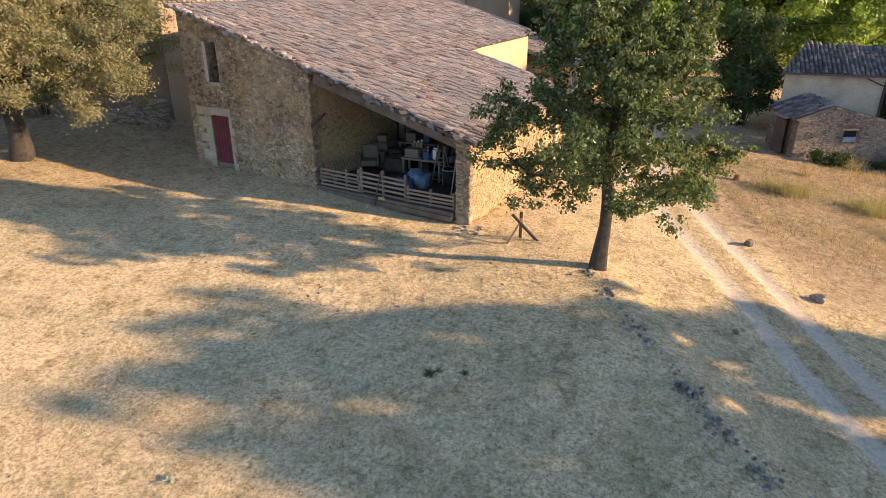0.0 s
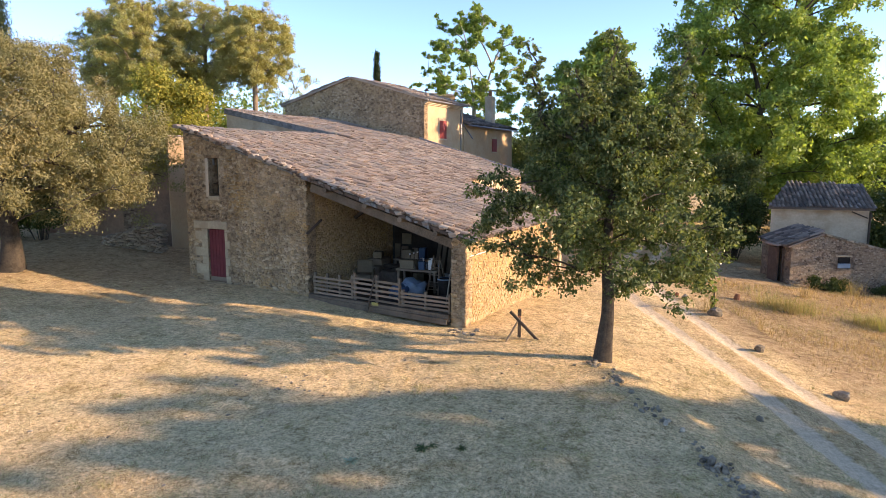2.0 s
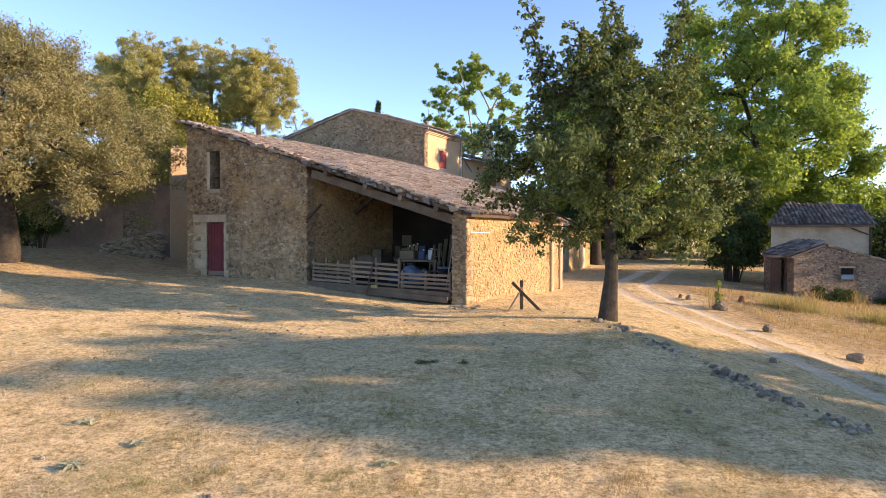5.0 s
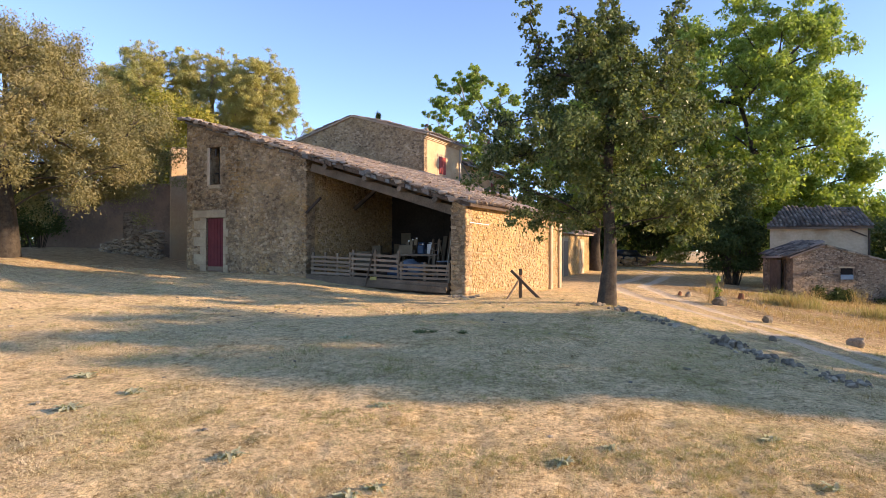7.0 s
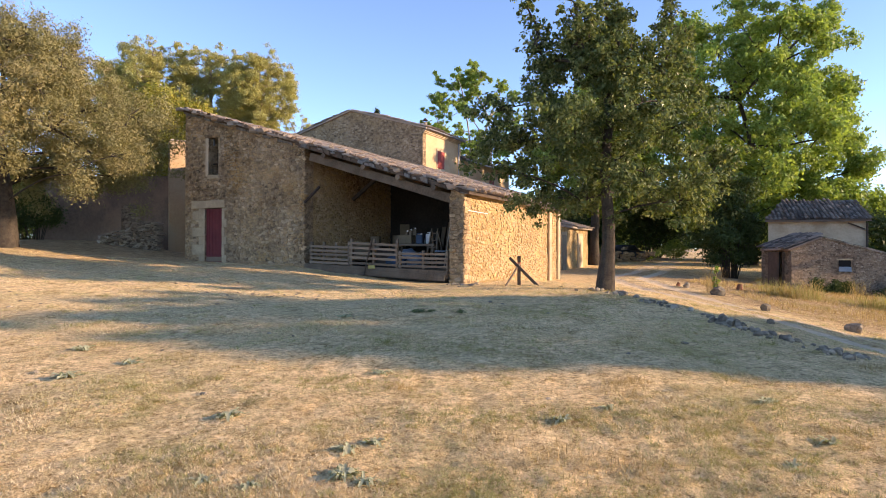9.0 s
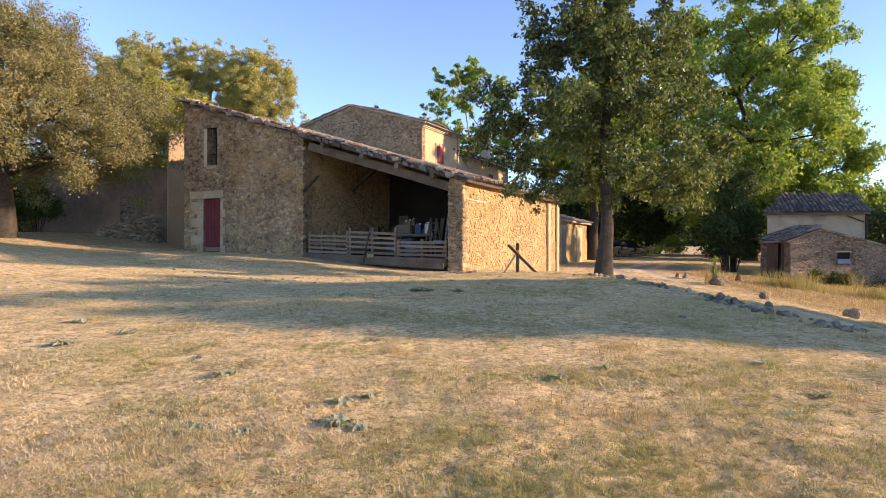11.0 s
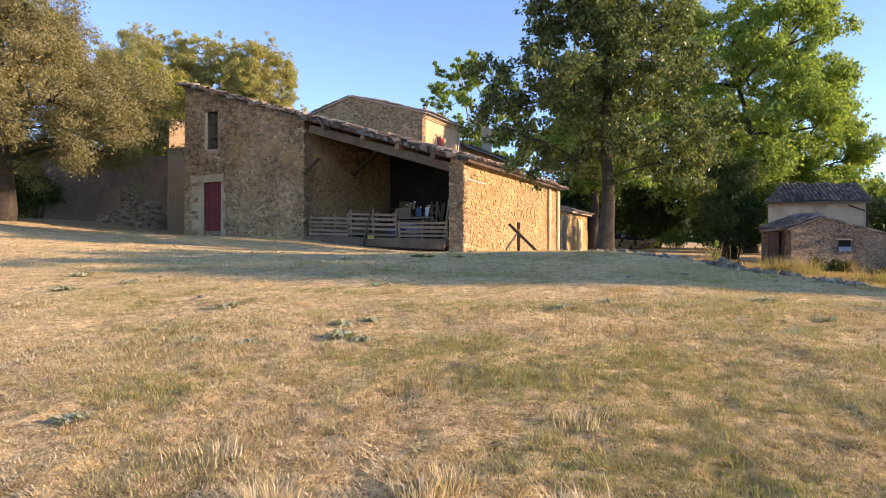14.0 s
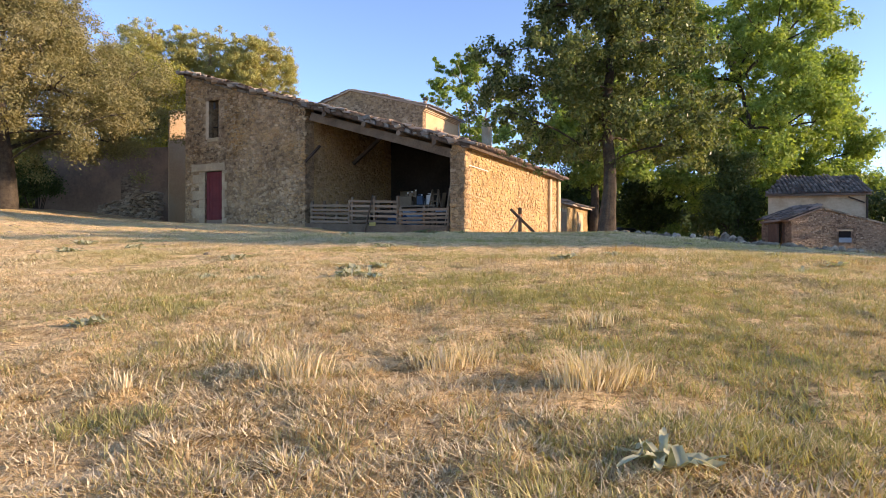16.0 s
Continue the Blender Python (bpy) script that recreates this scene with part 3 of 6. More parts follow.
def slab(x0, x1, y0, y1, thick, zoff=0.0):
    """A roof slab following the roof's slope."""
    pts = [x for x in (x0, -13.2, x1) if x0 <= x <= x1]
    up = [(x, roof_z(x) + zoff) for x in pts]
    return prism([(x, z - thick) for x, z in up] + up[::-1], y0, y1)


part("roof_deck", slab(W_LEFT - 0.15, -6.9, -0.16, DEEP, 0.08), "shaded_tile_bed", barn)
part("roof_deck", slab(-6.9, 0.28, -0.32, DEEP, 0.1), "shaded_tile_bed", barn)
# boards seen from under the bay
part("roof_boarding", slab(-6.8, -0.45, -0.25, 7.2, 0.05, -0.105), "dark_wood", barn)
slope = math.atan(0.298)


def on_roof(a, b):
    """Pose on the barn roof: a back along y, b up the slope from the eave."""
    x = 0.28 - b * math.cos(slope)
    return Matrix.Translation((x, a, roof_z(x))) @ Matrix(((-math.cos(slope), 0, math.sin(slope), 0), (0, -1, 0, 0), (math.sin(slope), 0, math.cos(slope), 0), (0, 0, 0, 1)))


tile_roof(barn, "tile", -0.12, 13.9, -0.4, DEEP, on_roof, 300, lambda a, b: a)

# heavy verge beam, purlin ends, corbel strut
bm = bmesh.new()
bar(bm, (-6.5, 0.1, roof_z(-6.5) - 0.42), (-0.3, 0.1, roof_z(-0.3) - 0.44), 0.2, 0.3)
part("verge_beam", bm, "beam_wood", barn, "heavy weathered timber carrying the roof edge")
for x, wood in ((-5.6, "beam_wood"), (-3.85, "wood"), (-2.4, "wood"), (-1.0, "beam_wood")):
    bm = bmesh.new()
    bar(bm, (x, -0.36, roof_z(x) - 0.22), (x, 7.2, roof_z(x) - 0.22), 0.19, None, 10)
    part("purlin", bm, wood, barn)
bm = bmesh.new()
bar(bm, (-6.62, -0.14, 3.36), (-5.93, -0.14, 3.92), 0.075)
part("iron_strut", bm, "iron", barn)
for x in (-5.2,):
    bm = bmesh.new()
    bar(bm, (-6.7, 3.2, 3.7), (x, 3.2, roof_z(x) - 0.35), 0.13)
    part("roof_brace", bm, "dark_wood", barn)
bm = bmesh.new()
bar(bm, (0.05, 0.2, 2.9), (0.05, 1.9, 2.88), 0.035, None, 6)
part("wall_rod", bm, "white", barn, "thin pale rod fixed along the wall")

# door with its dressed surround
door = part("door", box(bmesh.new(), DOOR[0] + 0.02, DOOR[1] - 0.02, 0.08, 0.14, DOOR[2], DOOR[3] - 0.02, 0.01), "red_paint", barn, "closed oxblood-red plank door")
w_ = (DOOR[1] - DOOR[0] - 0.06) / 5
for i in range(5):
    part("plank", box(bmesh.new(), DOOR[0] + 0.03 + i * w_ + 0.006, DOOR[0] + 0.03 + (i + 1) * w_ - 0.006, 0.055, 0.08, DOOR[2] + 0.12, DOOR[3] - 0.04, 0.006), "red_paint", door)
part("kick_board", box(bmesh.new(), DOOR[0] + 0.03, DOOR[1] - 0.03, 0.04, 0.054, DOOR[2] + 0.02, DOOR[2] + 0.2, 0.006), "wood", door)
z = DOOR[2] - 0.15
i = 0
while z < DOOR[3] - 0.05:
    h = rng.uniform(0.3, 0.5)
    h = min(h, DOOR[3] - z)
    for side in (0, 1):
        w = 0.34 + 0.3 * ((i + side) % 2) * (1.2 if side == 0 else 0.8)
        x0, x1 = (max(DOOR[0] - w, W_LEFT - 0.03), DOOR[0]) if side == 0 else (DOOR[1], DOOR[1] + w * 0.45)
        part("jamb_stone", box(bmesh.new(), x0, x1, -0.02 - 0.008 * (i % 2), 0.2, z + 0.004, z + h - 0.004, 0.015), "dressed", barn)
    z += h
    i += 1
part("lintel", box(bmesh.new(), DOOR[0] - 0.75, DOOR[1] + 0.15, -0.045, 0.2, DOOR[3], DOOR[3] + 0.32, 0.025), "dressed", barn, "long pale stone lintel")
# slit window
part("window_jamb", box(bmesh.new(), SLIT[0] - 0.17, SLIT[0], -0.02, 0.2, SLIT[2] - 0.05, SLIT[3], 0.02), "pale_plaster", barn)
part("window_jamb", box(bmesh.new(), SLIT[1], SLIT[1] + 0.07, -0.015, 0.2, SLIT[2], SLIT[3], 0.02), "stone", barn)
part("window_lintel", box(bmesh.new(), SLIT[0] - 0.2, SLIT[1] + 0.1, -0.025, 0.2, SLIT[3], SLIT[3] + 0.13, 0.02), "stone", barn)
part("window_sill", box(bmesh.new(), SLIT[0] - 0.05, SLIT[1] + 0.05, -0.06, 0.2, SLIT[2] - 0.16, SLIT[2], 0.02), "dressed", barn)
# Black backing stands in for the unlit room behind the slit.
part("window_backing", box(bmesh.new(), SLIT[0], SLIT[1], 0.5, 0.54, SLIT[2], SLIT[3]), "black", barn)
part("window_bar", bar(bmesh.new(), (SLIT[0], 0.28, SLIT[2] + 0.5), (SLIT[1], 0.28, SLIT[2] + 0.5), 0.04), "iron", barn)
part("window_bar", bar(bmesh.new(), (SLIT[0] + 0.1, 0.22, SLIT[3] - 0.3), (SLIT[0] + 0.1, 0.22, SLIT[3] - 0.02), 0.06), "zinc", barn)


def front_inside(x, z, w, h):
    if z + h > roof_z(x) - 0.22 or z < 0.55:
        return False
    for a, b, c, d in ((DOOR[0] - 0.75, DOOR[1] + 0.55, 0.0, DOOR[3] + 0.32), (SLIT[0] - 0.3, SLIT[1] + 0.15, SLIT[2] - 0.18, SLIT[3] + 0.18)):
        if a - w < x < b + w and c - h < z < d + h:
            return False
    return True


wall_stones(barn, "stone", front_inside, W_LEFT, -6.78, 0.6, 7.4, lambda a, b: Matrix.Translation((a, 0.005, b)), 300, 0.115, 0.78, 0.034, lambda a, b: abs(a + 7.5) + abs(b - 2) * 0.7)
wall_stones(barn, "ochre_stone", lambda y, z, w, h: z + h < 3.4 and z > 0.2 and (z < 1.75 + 0.5 * math.sin(y * 1.3) + rng.normal(0, 0.45) or rng.random() < 0.4), 0.5, DEEP - 0.4, 0.2, 3.4, lambda a, b: Matrix.Translation((0.005, a, b)) @ Matrix.Rotation(math.pi / 2, 4, "Z"), 200, 0.115, 0.92, 0.016, lambda a, b: a + max(0, b - 1.6) * 6)
# Bay side facing in the same ochre, lightened to look lit.
wall_stones(barn, "ochre_stone", lambda y, z, w, h: z + h < 4.9, 0.6, 7.1, 0.6, 4.9, lambda a, b: Matrix.Translation((-6.75, a, b)) @ Matrix.Rotation(math.pi / 2, 4, "Z"), 120, 0.11, 0.65, 0.02, lambda a, b: a)
# rough stones of the corner pillar
z = 0.4
i = 0
while z < 3.45:
    h = rng.uniform(0.13, 0.26)
    x = -0.56
    while x < 0.0:
        w = min(rng.uniform(0.22, 0.56), 0.04 - x)
        v, f = STONES[int(rng.integers(8))]
        part("pillar_stone", (v * [w * 0.56, 0.125, h * 0.58] + [x + w / 2, 0.08 + rng.uniform(-0.02, 0.02), z + h / 2], f), "stone", barn)
        x += w
    v, f = STONES[int(rng.integers(8))]
    part("pillar_stone", (v * [0.1, 0.22 + 0.08 * (i % 2), h * 0.58] + [-0.06, 0.28, z + h / 2], f), "stone", barn)
    z += h
    i += 1
# verge course of broken tiles and stones along the front edge
x = W_LEFT - 0.1
while x < 0.1:
    v, f = STONES[int(rng.integers(8))]
    s = rng.uniform(0.06, 0.16)
    part("verge_stone", (v * [s * 1.6, s * 1.1, s * 0.75] + [x, -0.2 + rng.uniform(-0.12, 0.1), roof_z(x) + rng.uniform(-0.02, 0.1)], f), "tile" if rng.random() < 0.5 else "verge_clay" if rng.random() < 0.5 else "lichen_mortar", barn)
    x += s * rng.uniform(1.5, 2.8)
x = W_LEFT - 0.05
while x < -6.8:
    w = rng.uniform(0.16, 0.36)
    if rng.random() < 0.8:
        a, b = rng.uniform(-0.04, 0.03), rng.uniform(-0.04, 0.03)
        part("verge_mortar", prism([(x, roof_z(x) - 0.16 + a), (x + w, roof_z(x + w) - 0.16 + b), (x + w, roof_z(x + w) - 0.02 + b), (x, roof_z(x) - 0.02 + a)], -0.03 - rng.uniform(0, 0.06), 0.1), "lichen_mortar", barn)
    x += w

# broken tile ends and crumbling mortar along the open bay's roof edge
x = -6.95
while x < 0.12:
    w = rng.uniform(0.12, 0.3)
    dz, lip = rng.uniform(-0.05, 0.05), rng.uniform(0.0, 0.11)
    tip = rng.uniform(-0.03, 0.03)
    part("verge_mortar", prism([(x, roof_z(x) - 0.13 + tip), (x + w, roof_z(x + w) - 0.12 - tip), (x + w - 0.015, roof_z(x + w) + dz), (x + 0.015, roof_z(x) + dz + tip)], -0.3 - lip, -0.14 + rng.uniform(0, 0.2)), "lichen_mortar" if rng.random() < 0.45 else "verge_clay", barn)
    x += w * rng.uniform(0.95, 1.35)
ragged = bpy.data.meshes.new("verge_tile")
ragged.from_pydata(TILE[0].tolist(), [], TILE[1].tolist())
ragged.materials.append(M["verge_clay"])
b = 0.0
while b < 13.6:
    ob = new("verge_tile", ragged)
    ob.parent = barn
    ob.matrix_basis = on_roof(-0.33 + rng.uniform(-0.07, 0.12), b) @ Matrix.Translation((0, 0, 0.05 + rng.uniform(-0.03, 0.05))) @ Euler((rng.normal(0, 0.25), rng.normal(0.05, 0.1), rng.normal(0, 0.3))).to_matrix().to_4x4() @ Matrix.Diagonal((rng.uniform(0.4, 0.85), 0.85, 0.8, 1))
    b += rng.uniform(0.2, 0.42)

# ---- rear range of the barn, higher on the left ----
range_ = thing("barn_rear_range", BARN, "rear barn range with clay-tile roof and ochre gable side", "barn")
bm = bmesh.new()
top_box(bm, -21.8, -5.67, DEEP + 0.02, DEEP + 0.45, 0.0, -0.03)
part("front_wall", bm, "pale_plaster", range_, "weathered grey plaster wall")
bm = bmesh.new()
box(bm, -6.1, -5.67, DEEP + 0.45, 21, 0, roof_z(-5.67) - 0.05)
part("side_wall", bm, "ochre_plaster", range_, "sunlit ochre plaster wall")
bm = bmesh.new()
top_box(bm, -21.8, -21.4, DEEP + 0.45, 21, 0, -0.05)
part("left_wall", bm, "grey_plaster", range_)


def on_range(a, b):
    x = -5.35 - b * math.cos(slope)
    sl = slope if x > -13.2 else math.atan(0.2)
    return Matrix.Translation((x, a, roof_z(x))) @ Matrix(((-math.cos(sl), 0, math.sin(sl), 0), (0, -1, 0, 0), (math.sin(sl), 0, math.cos(sl), 0), (0, 0, 0, 1)))


part("roof_deck", slab(-22.0, -5.35, DEEP, 21, 0.1, 0.004), "shaded_tile_bed", range_)
tile_roof(range_, "tile", -0.1, 17.3, DEEP + 0.05, 21, on_range, 120, lambda a, b: b)
bm = bmesh.new()
bar(bm, (-13.3, 20.96, roof_z(-13.3) + 0.15), (-5.5, 20.96, roof_z(-5.5) + 0.15), 0.12)
part("flashing", bm, "zinc", range_)
x = -21.9
while x < -13.6:
    w = rng.uniform(0.25, 0.5)
    part("verge_stone", prism([(x, roof_z(x) - 0.25), (x + w, roof_z(x + w) - 0.25), (x + w, roof_z(x + w) + 0.1), (x, roof_z(x) + 0.07)], DEEP - 0.06, DEEP + 0.3), "lichen_mortar", range_)
    x += w

# ---- farmhouse behind ----
house = thing("farmhouse", BARN, "tall old stone farmhouse with red shutters and tile roof", "house")
HX0, HX1, HY0, HY1, HE, HR = -25.4, -12.95, 21.05, 27.1, 10.4, 12.15
HM = (HX0 + HX1) / 2
part("gable_wall", prism([(HX0, 0), (HX1, 0), (HX1, HE), (HM, HR), (HX0, HE)], HY0, HY0 + 0.5), "rubble", house, "brown rubble gable wall")
bm = bmesh.new()
box(bm, HX1 - 0.5, HX1, HY0 + 0.5, HY1, 0, HE)
part("side_wall", bm, "ochre_plaster", house, "sunlit ochre plaster wall")
part("back_wall", prism([(HX0, 0), (HX1, 0), (HX1, HE), (HM, HR), (HX0, HE)], HY1, HY1 + 0.4), "ochre_plaster", house)
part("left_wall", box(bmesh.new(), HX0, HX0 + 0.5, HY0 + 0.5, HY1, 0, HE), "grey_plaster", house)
hs = math.atan((HR - HE) / (HX1 - HM))
part("roof_deck", prism([(HX1 + 0.35, HE - 0.1), (HX1 + 0.35, HE), (HM, HR + 0.12), (HX0 - 0.35, HE), (HX0 - 0.35, HE - 0.1), (HM, HR + 0.02)], HY0 - 0.15, HY1 + 0.5), "tile", house)


def on_house(a, b):
    x = HX1 + 0.4 - b * math.cos(hs)
    return Matrix.Translation((x, a, HE + (HX1 + 0.35 - x) * math.tan(hs) + 0.02)) @ Matrix(((-math.cos(hs), 0, math.sin(hs), 0), (0, -1, 0, 0), (math.sin(hs), 0, math.cos(hs), 0), (0, 0, 0, 1)))


def on_house_left(a, b):
    x = HX0 - 0.4 + b * math.cos(hs)
    return Matrix.Translation((x, a, HE + (x - HX0 + 0.35) * math.tan(hs) + 0.02)) @ Matrix(((math.cos(hs), 0, -math.sin(hs), 0), (0, 1, 0, 0), (math.sin(hs), 0, math.cos(hs), 0), (0, 0, 0, 1)))


tile_roof(house, "tile", -0.05, 6.7, HY0 - 0.2, HY1 + 0.5, on_house)
tile_roof(house, "tile", -0.05, 6.7, HY0 - 0.2, HY1 + 0.5, on_house_left)


def shutter(parent, x, y0, y1, z0, z1):
    """A pair of plank shutters closed over a window in a wall facing +x."""
    win = part("window", box(bmesh.new(), x - 0.02, x + 0.03, y0 - 0.14, y1 + 0.14, z0 - 0.1, z1 + 0.2, 0.01), "pale_plaster", parent, "pale stone window surround with closed red shutters")
    mid = (y0 + y1) / 2
    for a, b in ((y0, mid - 0.008), (mid + 0.008, y1)):
        part("shutter", box(bmesh.new(), x + 0.03, x + 0.075, a, b, z0, z1, 0.008), "red_shutter", win)


shutter(house, HX1, 23.35, 24.45, 7.75, 9.05)
part("gutter", bar(bmesh.new(), (HX1 + 0.42, HY0, HE - 0.06), (HX1 + 0.42, HY1 + 0.4, HE - 0.08), 0.13, None, 8), "zinc", house)
part("downpipe", bar(bmesh.new(), (HX1 + 0.1, HY1 - 0.15, HE - 0.3), (HX1 + 0.1, HY1 - 0.15, 6.0), 0.1, None, 8), "zinc", house)
for i in range(3):
    part("eave_course", box(bmesh.new(), HX1 - 0.02, HX1 + 0.1 + 0.09 * i, HY0 + 0.004 * i, HY1, HE - 0.34 + i * 0.085, HE - 0.265 + i * 0.085, 0.01), "pale_plaster", house)
cowl = part("chimney_pot", bar(bmesh.new(), (HX1 - 0.15, 21.7, HE + 0.05), (HX1 - 0.15, 21.7, HE + 0.5), 0.34, None, 12, 0.8), "dark_tile", house, "dark clay chimney pot with a cowl")
for a in range(3):
    part("cowl_leg", bar(bmesh.new(), (HX1 - 0.15 + 0.12 * math.cos(a * 2.1), 21.7 + 0.12 * math.sin(a * 2.1), HE + 0.48), (HX1 - 0.15 + 0.1 * math.cos(a * 2.1), 21.7 + 0.1 * math.sin(a * 2.1), HE + 0.66), 0.03), "iron", cowl)
bm = bmesh.new()
bmesh.ops.create_cone(bm, cap_ends=True, segments=12, radius1=0.22, radius2=0.03, depth=0.18)
bmesh.ops.translate(bm, verts=bm.verts, vec=(HX1 - 0.15, 21.7, HE + 0.74))
part("cowl_cap", bm, "iron", cowl)

wing = thing("farmhouse_wing", BARN, "lower ochre plaster wing with tile roof and gutter", "house")
part("wall", box(bmesh.new(), -19, -12.9, 27.6, 38.5, 0, 8.95), "ochre_plaster", wing)
part("roof_deck", prism([(-12.5, 8.9), (-12.5, 9.02), (-19, 10.9), (-19, 10.78)], 27.55, 38.9), "dark_tile", wing)
ws = math.atan(1.88 / 6.5)


def on_wing(a, b):
    x = -12.5 - b * math.cos(ws)
    return Matrix.Translation((x, a, 9.02 + b * math.sin(ws))) @ Matrix(((-math.cos(ws), 0, math.sin(ws), 0), (0, -1, 0, 0), (math.sin(ws), 0, math.cos(ws), 0), (0, 0, 0, 1)))


tile_roof(wing, "dark_tile", -0.05, 6.6, 27.6, 38.9, on_wing)
part("gutter", bar(bmesh.new(), (-12.4, 27.6, 8.9), (-12.4, 38.9, 8.86), 0.14, None, 8), "zinc", wing)
bent = part("downpipe", bar(bmesh.new(), (-12.85, 27.3, 9.0), (-12.75, 29.0, 7.9), 0.1, None, 8), "zinc", wing)
shutter(wing, -12.9, 33.5, 34.5, 6.9, 8.0)
stack = part("chimney", box(bmesh.new(), -14.4, -13.7, 35.4, 36.2, 9.2, 11.9, 0.03), "pale_plaster", wing, "tall pale grey chimney stack")
part("chimney_pot", bar(bmesh.new(), (-14.05, 35.8, 11.9), (-14.05, 35.8, 12.35), 0.34, None, 12), "terracotta", stack)

rear = thing("rear_house", pose(0.6, 82.0, 0), "upper corner of a further ochre house", "house")
part("wall", box(bmesh.new(), -1.4, 1.2, 0, 6, 0.5, 14.2), "ochre_plaster", rear)
part("roof", prism([(-1.7, 14.15), (1.5, 14.15), (1.5, 14.3), (-1.7, 14.5)], -0.2, 6.2), "tile", rear)

# ---- outbuilding at the back of the yard ----
annex = thing("yard_outbuilding", BARN, "low ochre-plastered outbuilding with a plank door", "outbuilding")
bm = bmesh.new()
box(bm, -7.5, -3.0, 22.0, 29.4, -0.4, 3.15)
part("wall", bm, "ochre_rubble", annex, "ochre rubble wall with peeling plaster")
part("roof_deck", prism([(-2.7, 3.1), (-2.7, 3.22), (-7.6, 4.4), (-7.6, 4.28)], 21.8, 29.6), "tile", annex)
as_ = math.atan(1.18 / 4.9)


def on_annex(a, b):
    x = -2.68 - b * math.cos(as_)
    return Matrix.Translation((x, a, 3.22 + b * math.sin(as_))) @ Matrix(((-math.cos(as_), 0, math.sin(as_), 0), (0, -1, 0, 0), (math.sin(as_), 0, math.cos(as_), 0), (0, 0, 0, 1)))


tile_roof(annex, "tile", -0.05, 5.0, 21.8, 29.6, on_annex)
for a, b in ((26.4, 27.5), (22.2, 23.1)):
    fr = part("door_frame", box(bmesh.new(), -3.02, -2.94, a - 0.15, b + 0.15, 0.0, 2.8, 0.015), "dressed", annex)
    part("door", box(bmesh.new(), -2.94, -2.9, a, b, 0.05, 2.62, 0.01), "pale_plaster" if a > 25 else "wood", fr)

# ---- pallet fence across the bay ----
fence = thing("pallet_fence", BARN, "weathered pallet-wood fence on a low timber sill", "fence")


def fence_section(x0, x1, z0, z1, slats, posts, tilt=0.0):
    for i in range(slats):
        z = z0 + (z1 - z0) * (i + 0.5) / slats
        dz0, dz1 = rng.uniform(-0.015, 0.015), rng.uniform(-0.015, 0.015) + tilt
        part("slat", bar(bmesh.new(), (x0, -0.05 + rng.uniform(-0.006, 0.006), z + dz0), (x1, -0.05, z + dz1), 0.022, 0.085), "wood", fence)
    for i in range(posts):
        x = x0 + 0.04 + (x1 - x0 - 0.08) * i / (posts - 1)
        part("post", box(bmesh.new(), x - 0.045, x + 0.045, 0.0, 0.09, z0 - 0.12, z1 + rng.uniform(0.0, 0.09), 0.008), "wood", fence)


fence_section(-6.45, -4.66, 1.02, 1.78, 5, 4, -0.06)
fence_section(-4.62, -2.6, 1.0, 1.9, 5, 3, -0.08)
fence_section(-2.55, -0.6, 0.92, 1.5, 4, 3, -0.02)
part("sill_beam", bar(bmesh.new(), (-6.6, -0.08, 0.9), (-0.58, -0.06, 0.72), 0.2, 0.26), "beam_wood", fence, "grey timber sill beam")
part("sill_board", bar(bmesh.new(), (-6.3, -0.2, 0.84), (-0.62, -0.2, 0.6), 0.05, 0.2), "beam_wood", fence)
part("stake", bar(bmesh.new(), (-3.85, -0.28, 0.62), (-3.6, -0.1, 2.0), 0.06, None, 6), "dark_wood", fence)
part("sign", box(bmesh.new(), -3.7, -3.42, -0.2, -0.18, 0.88, 1.0, 0.004), "yellow", fence, "small yellow plastic sheet")

# ---- clutter inside the open bay ----
def frames_of(d):
    d = d / np.linalg.norm(d, axis=1, keepdims=True)
    up = np.where(np.abs(d[:, 2:]) < 0.9, [[0, 0, 1.0]], [[1.0, 0, 0]])
    a = np.cross(d, up)
    a /= np.linalg.norm(a, axis=1, keepdims=True)
    return d, a, np.cross(a, d)


def tube(points, radii, sides=7):
    """A tapered limb along points."""
    p, r = np.array(points, float), np.array(radii, float)
    t = np.gradient(p, axis=0)
    _, a, b = frames_of(t)
    ang = np.linspace(0, 2 * math.pi, sides, endpoint=False)
    v = (p[:, None] + r[:, None, None] * (np.cos(ang)[None, :, None] * a[:, None] + np.sin(ang)[None, :, None] * b[:, None])).reshape(-1, 3)
    n, f = len(p), []
    for i in range(n - 1):
        for k in range(sides):
            f.append([i * sides + k, i * sides + (k + 1) % sides, (i + 1) * sides + (k + 1) % sides, (i + 1) * sides + k])
    return v, np.array(f)


def at_barn(x, y, z=None, rz=0.0):
    p = BARN @ Vector((x, y, 0))
    return pose(p.x, p.y, gz(p.x, p.y) if z is None else z, 0, 0, -27.0 + rz)


def crate(x, y, z, w, d, h, material, label, rz=0.0, name="storage_box"):
    ob = part(name, box(bmesh.new(), -w / 2, w / 2, -d / 2, d / 2, 0, h, 0.02), material)
    ob.matrix_basis = at_barn(x, y, z, rz)
    tagged(ob, label, "box")
    return ob


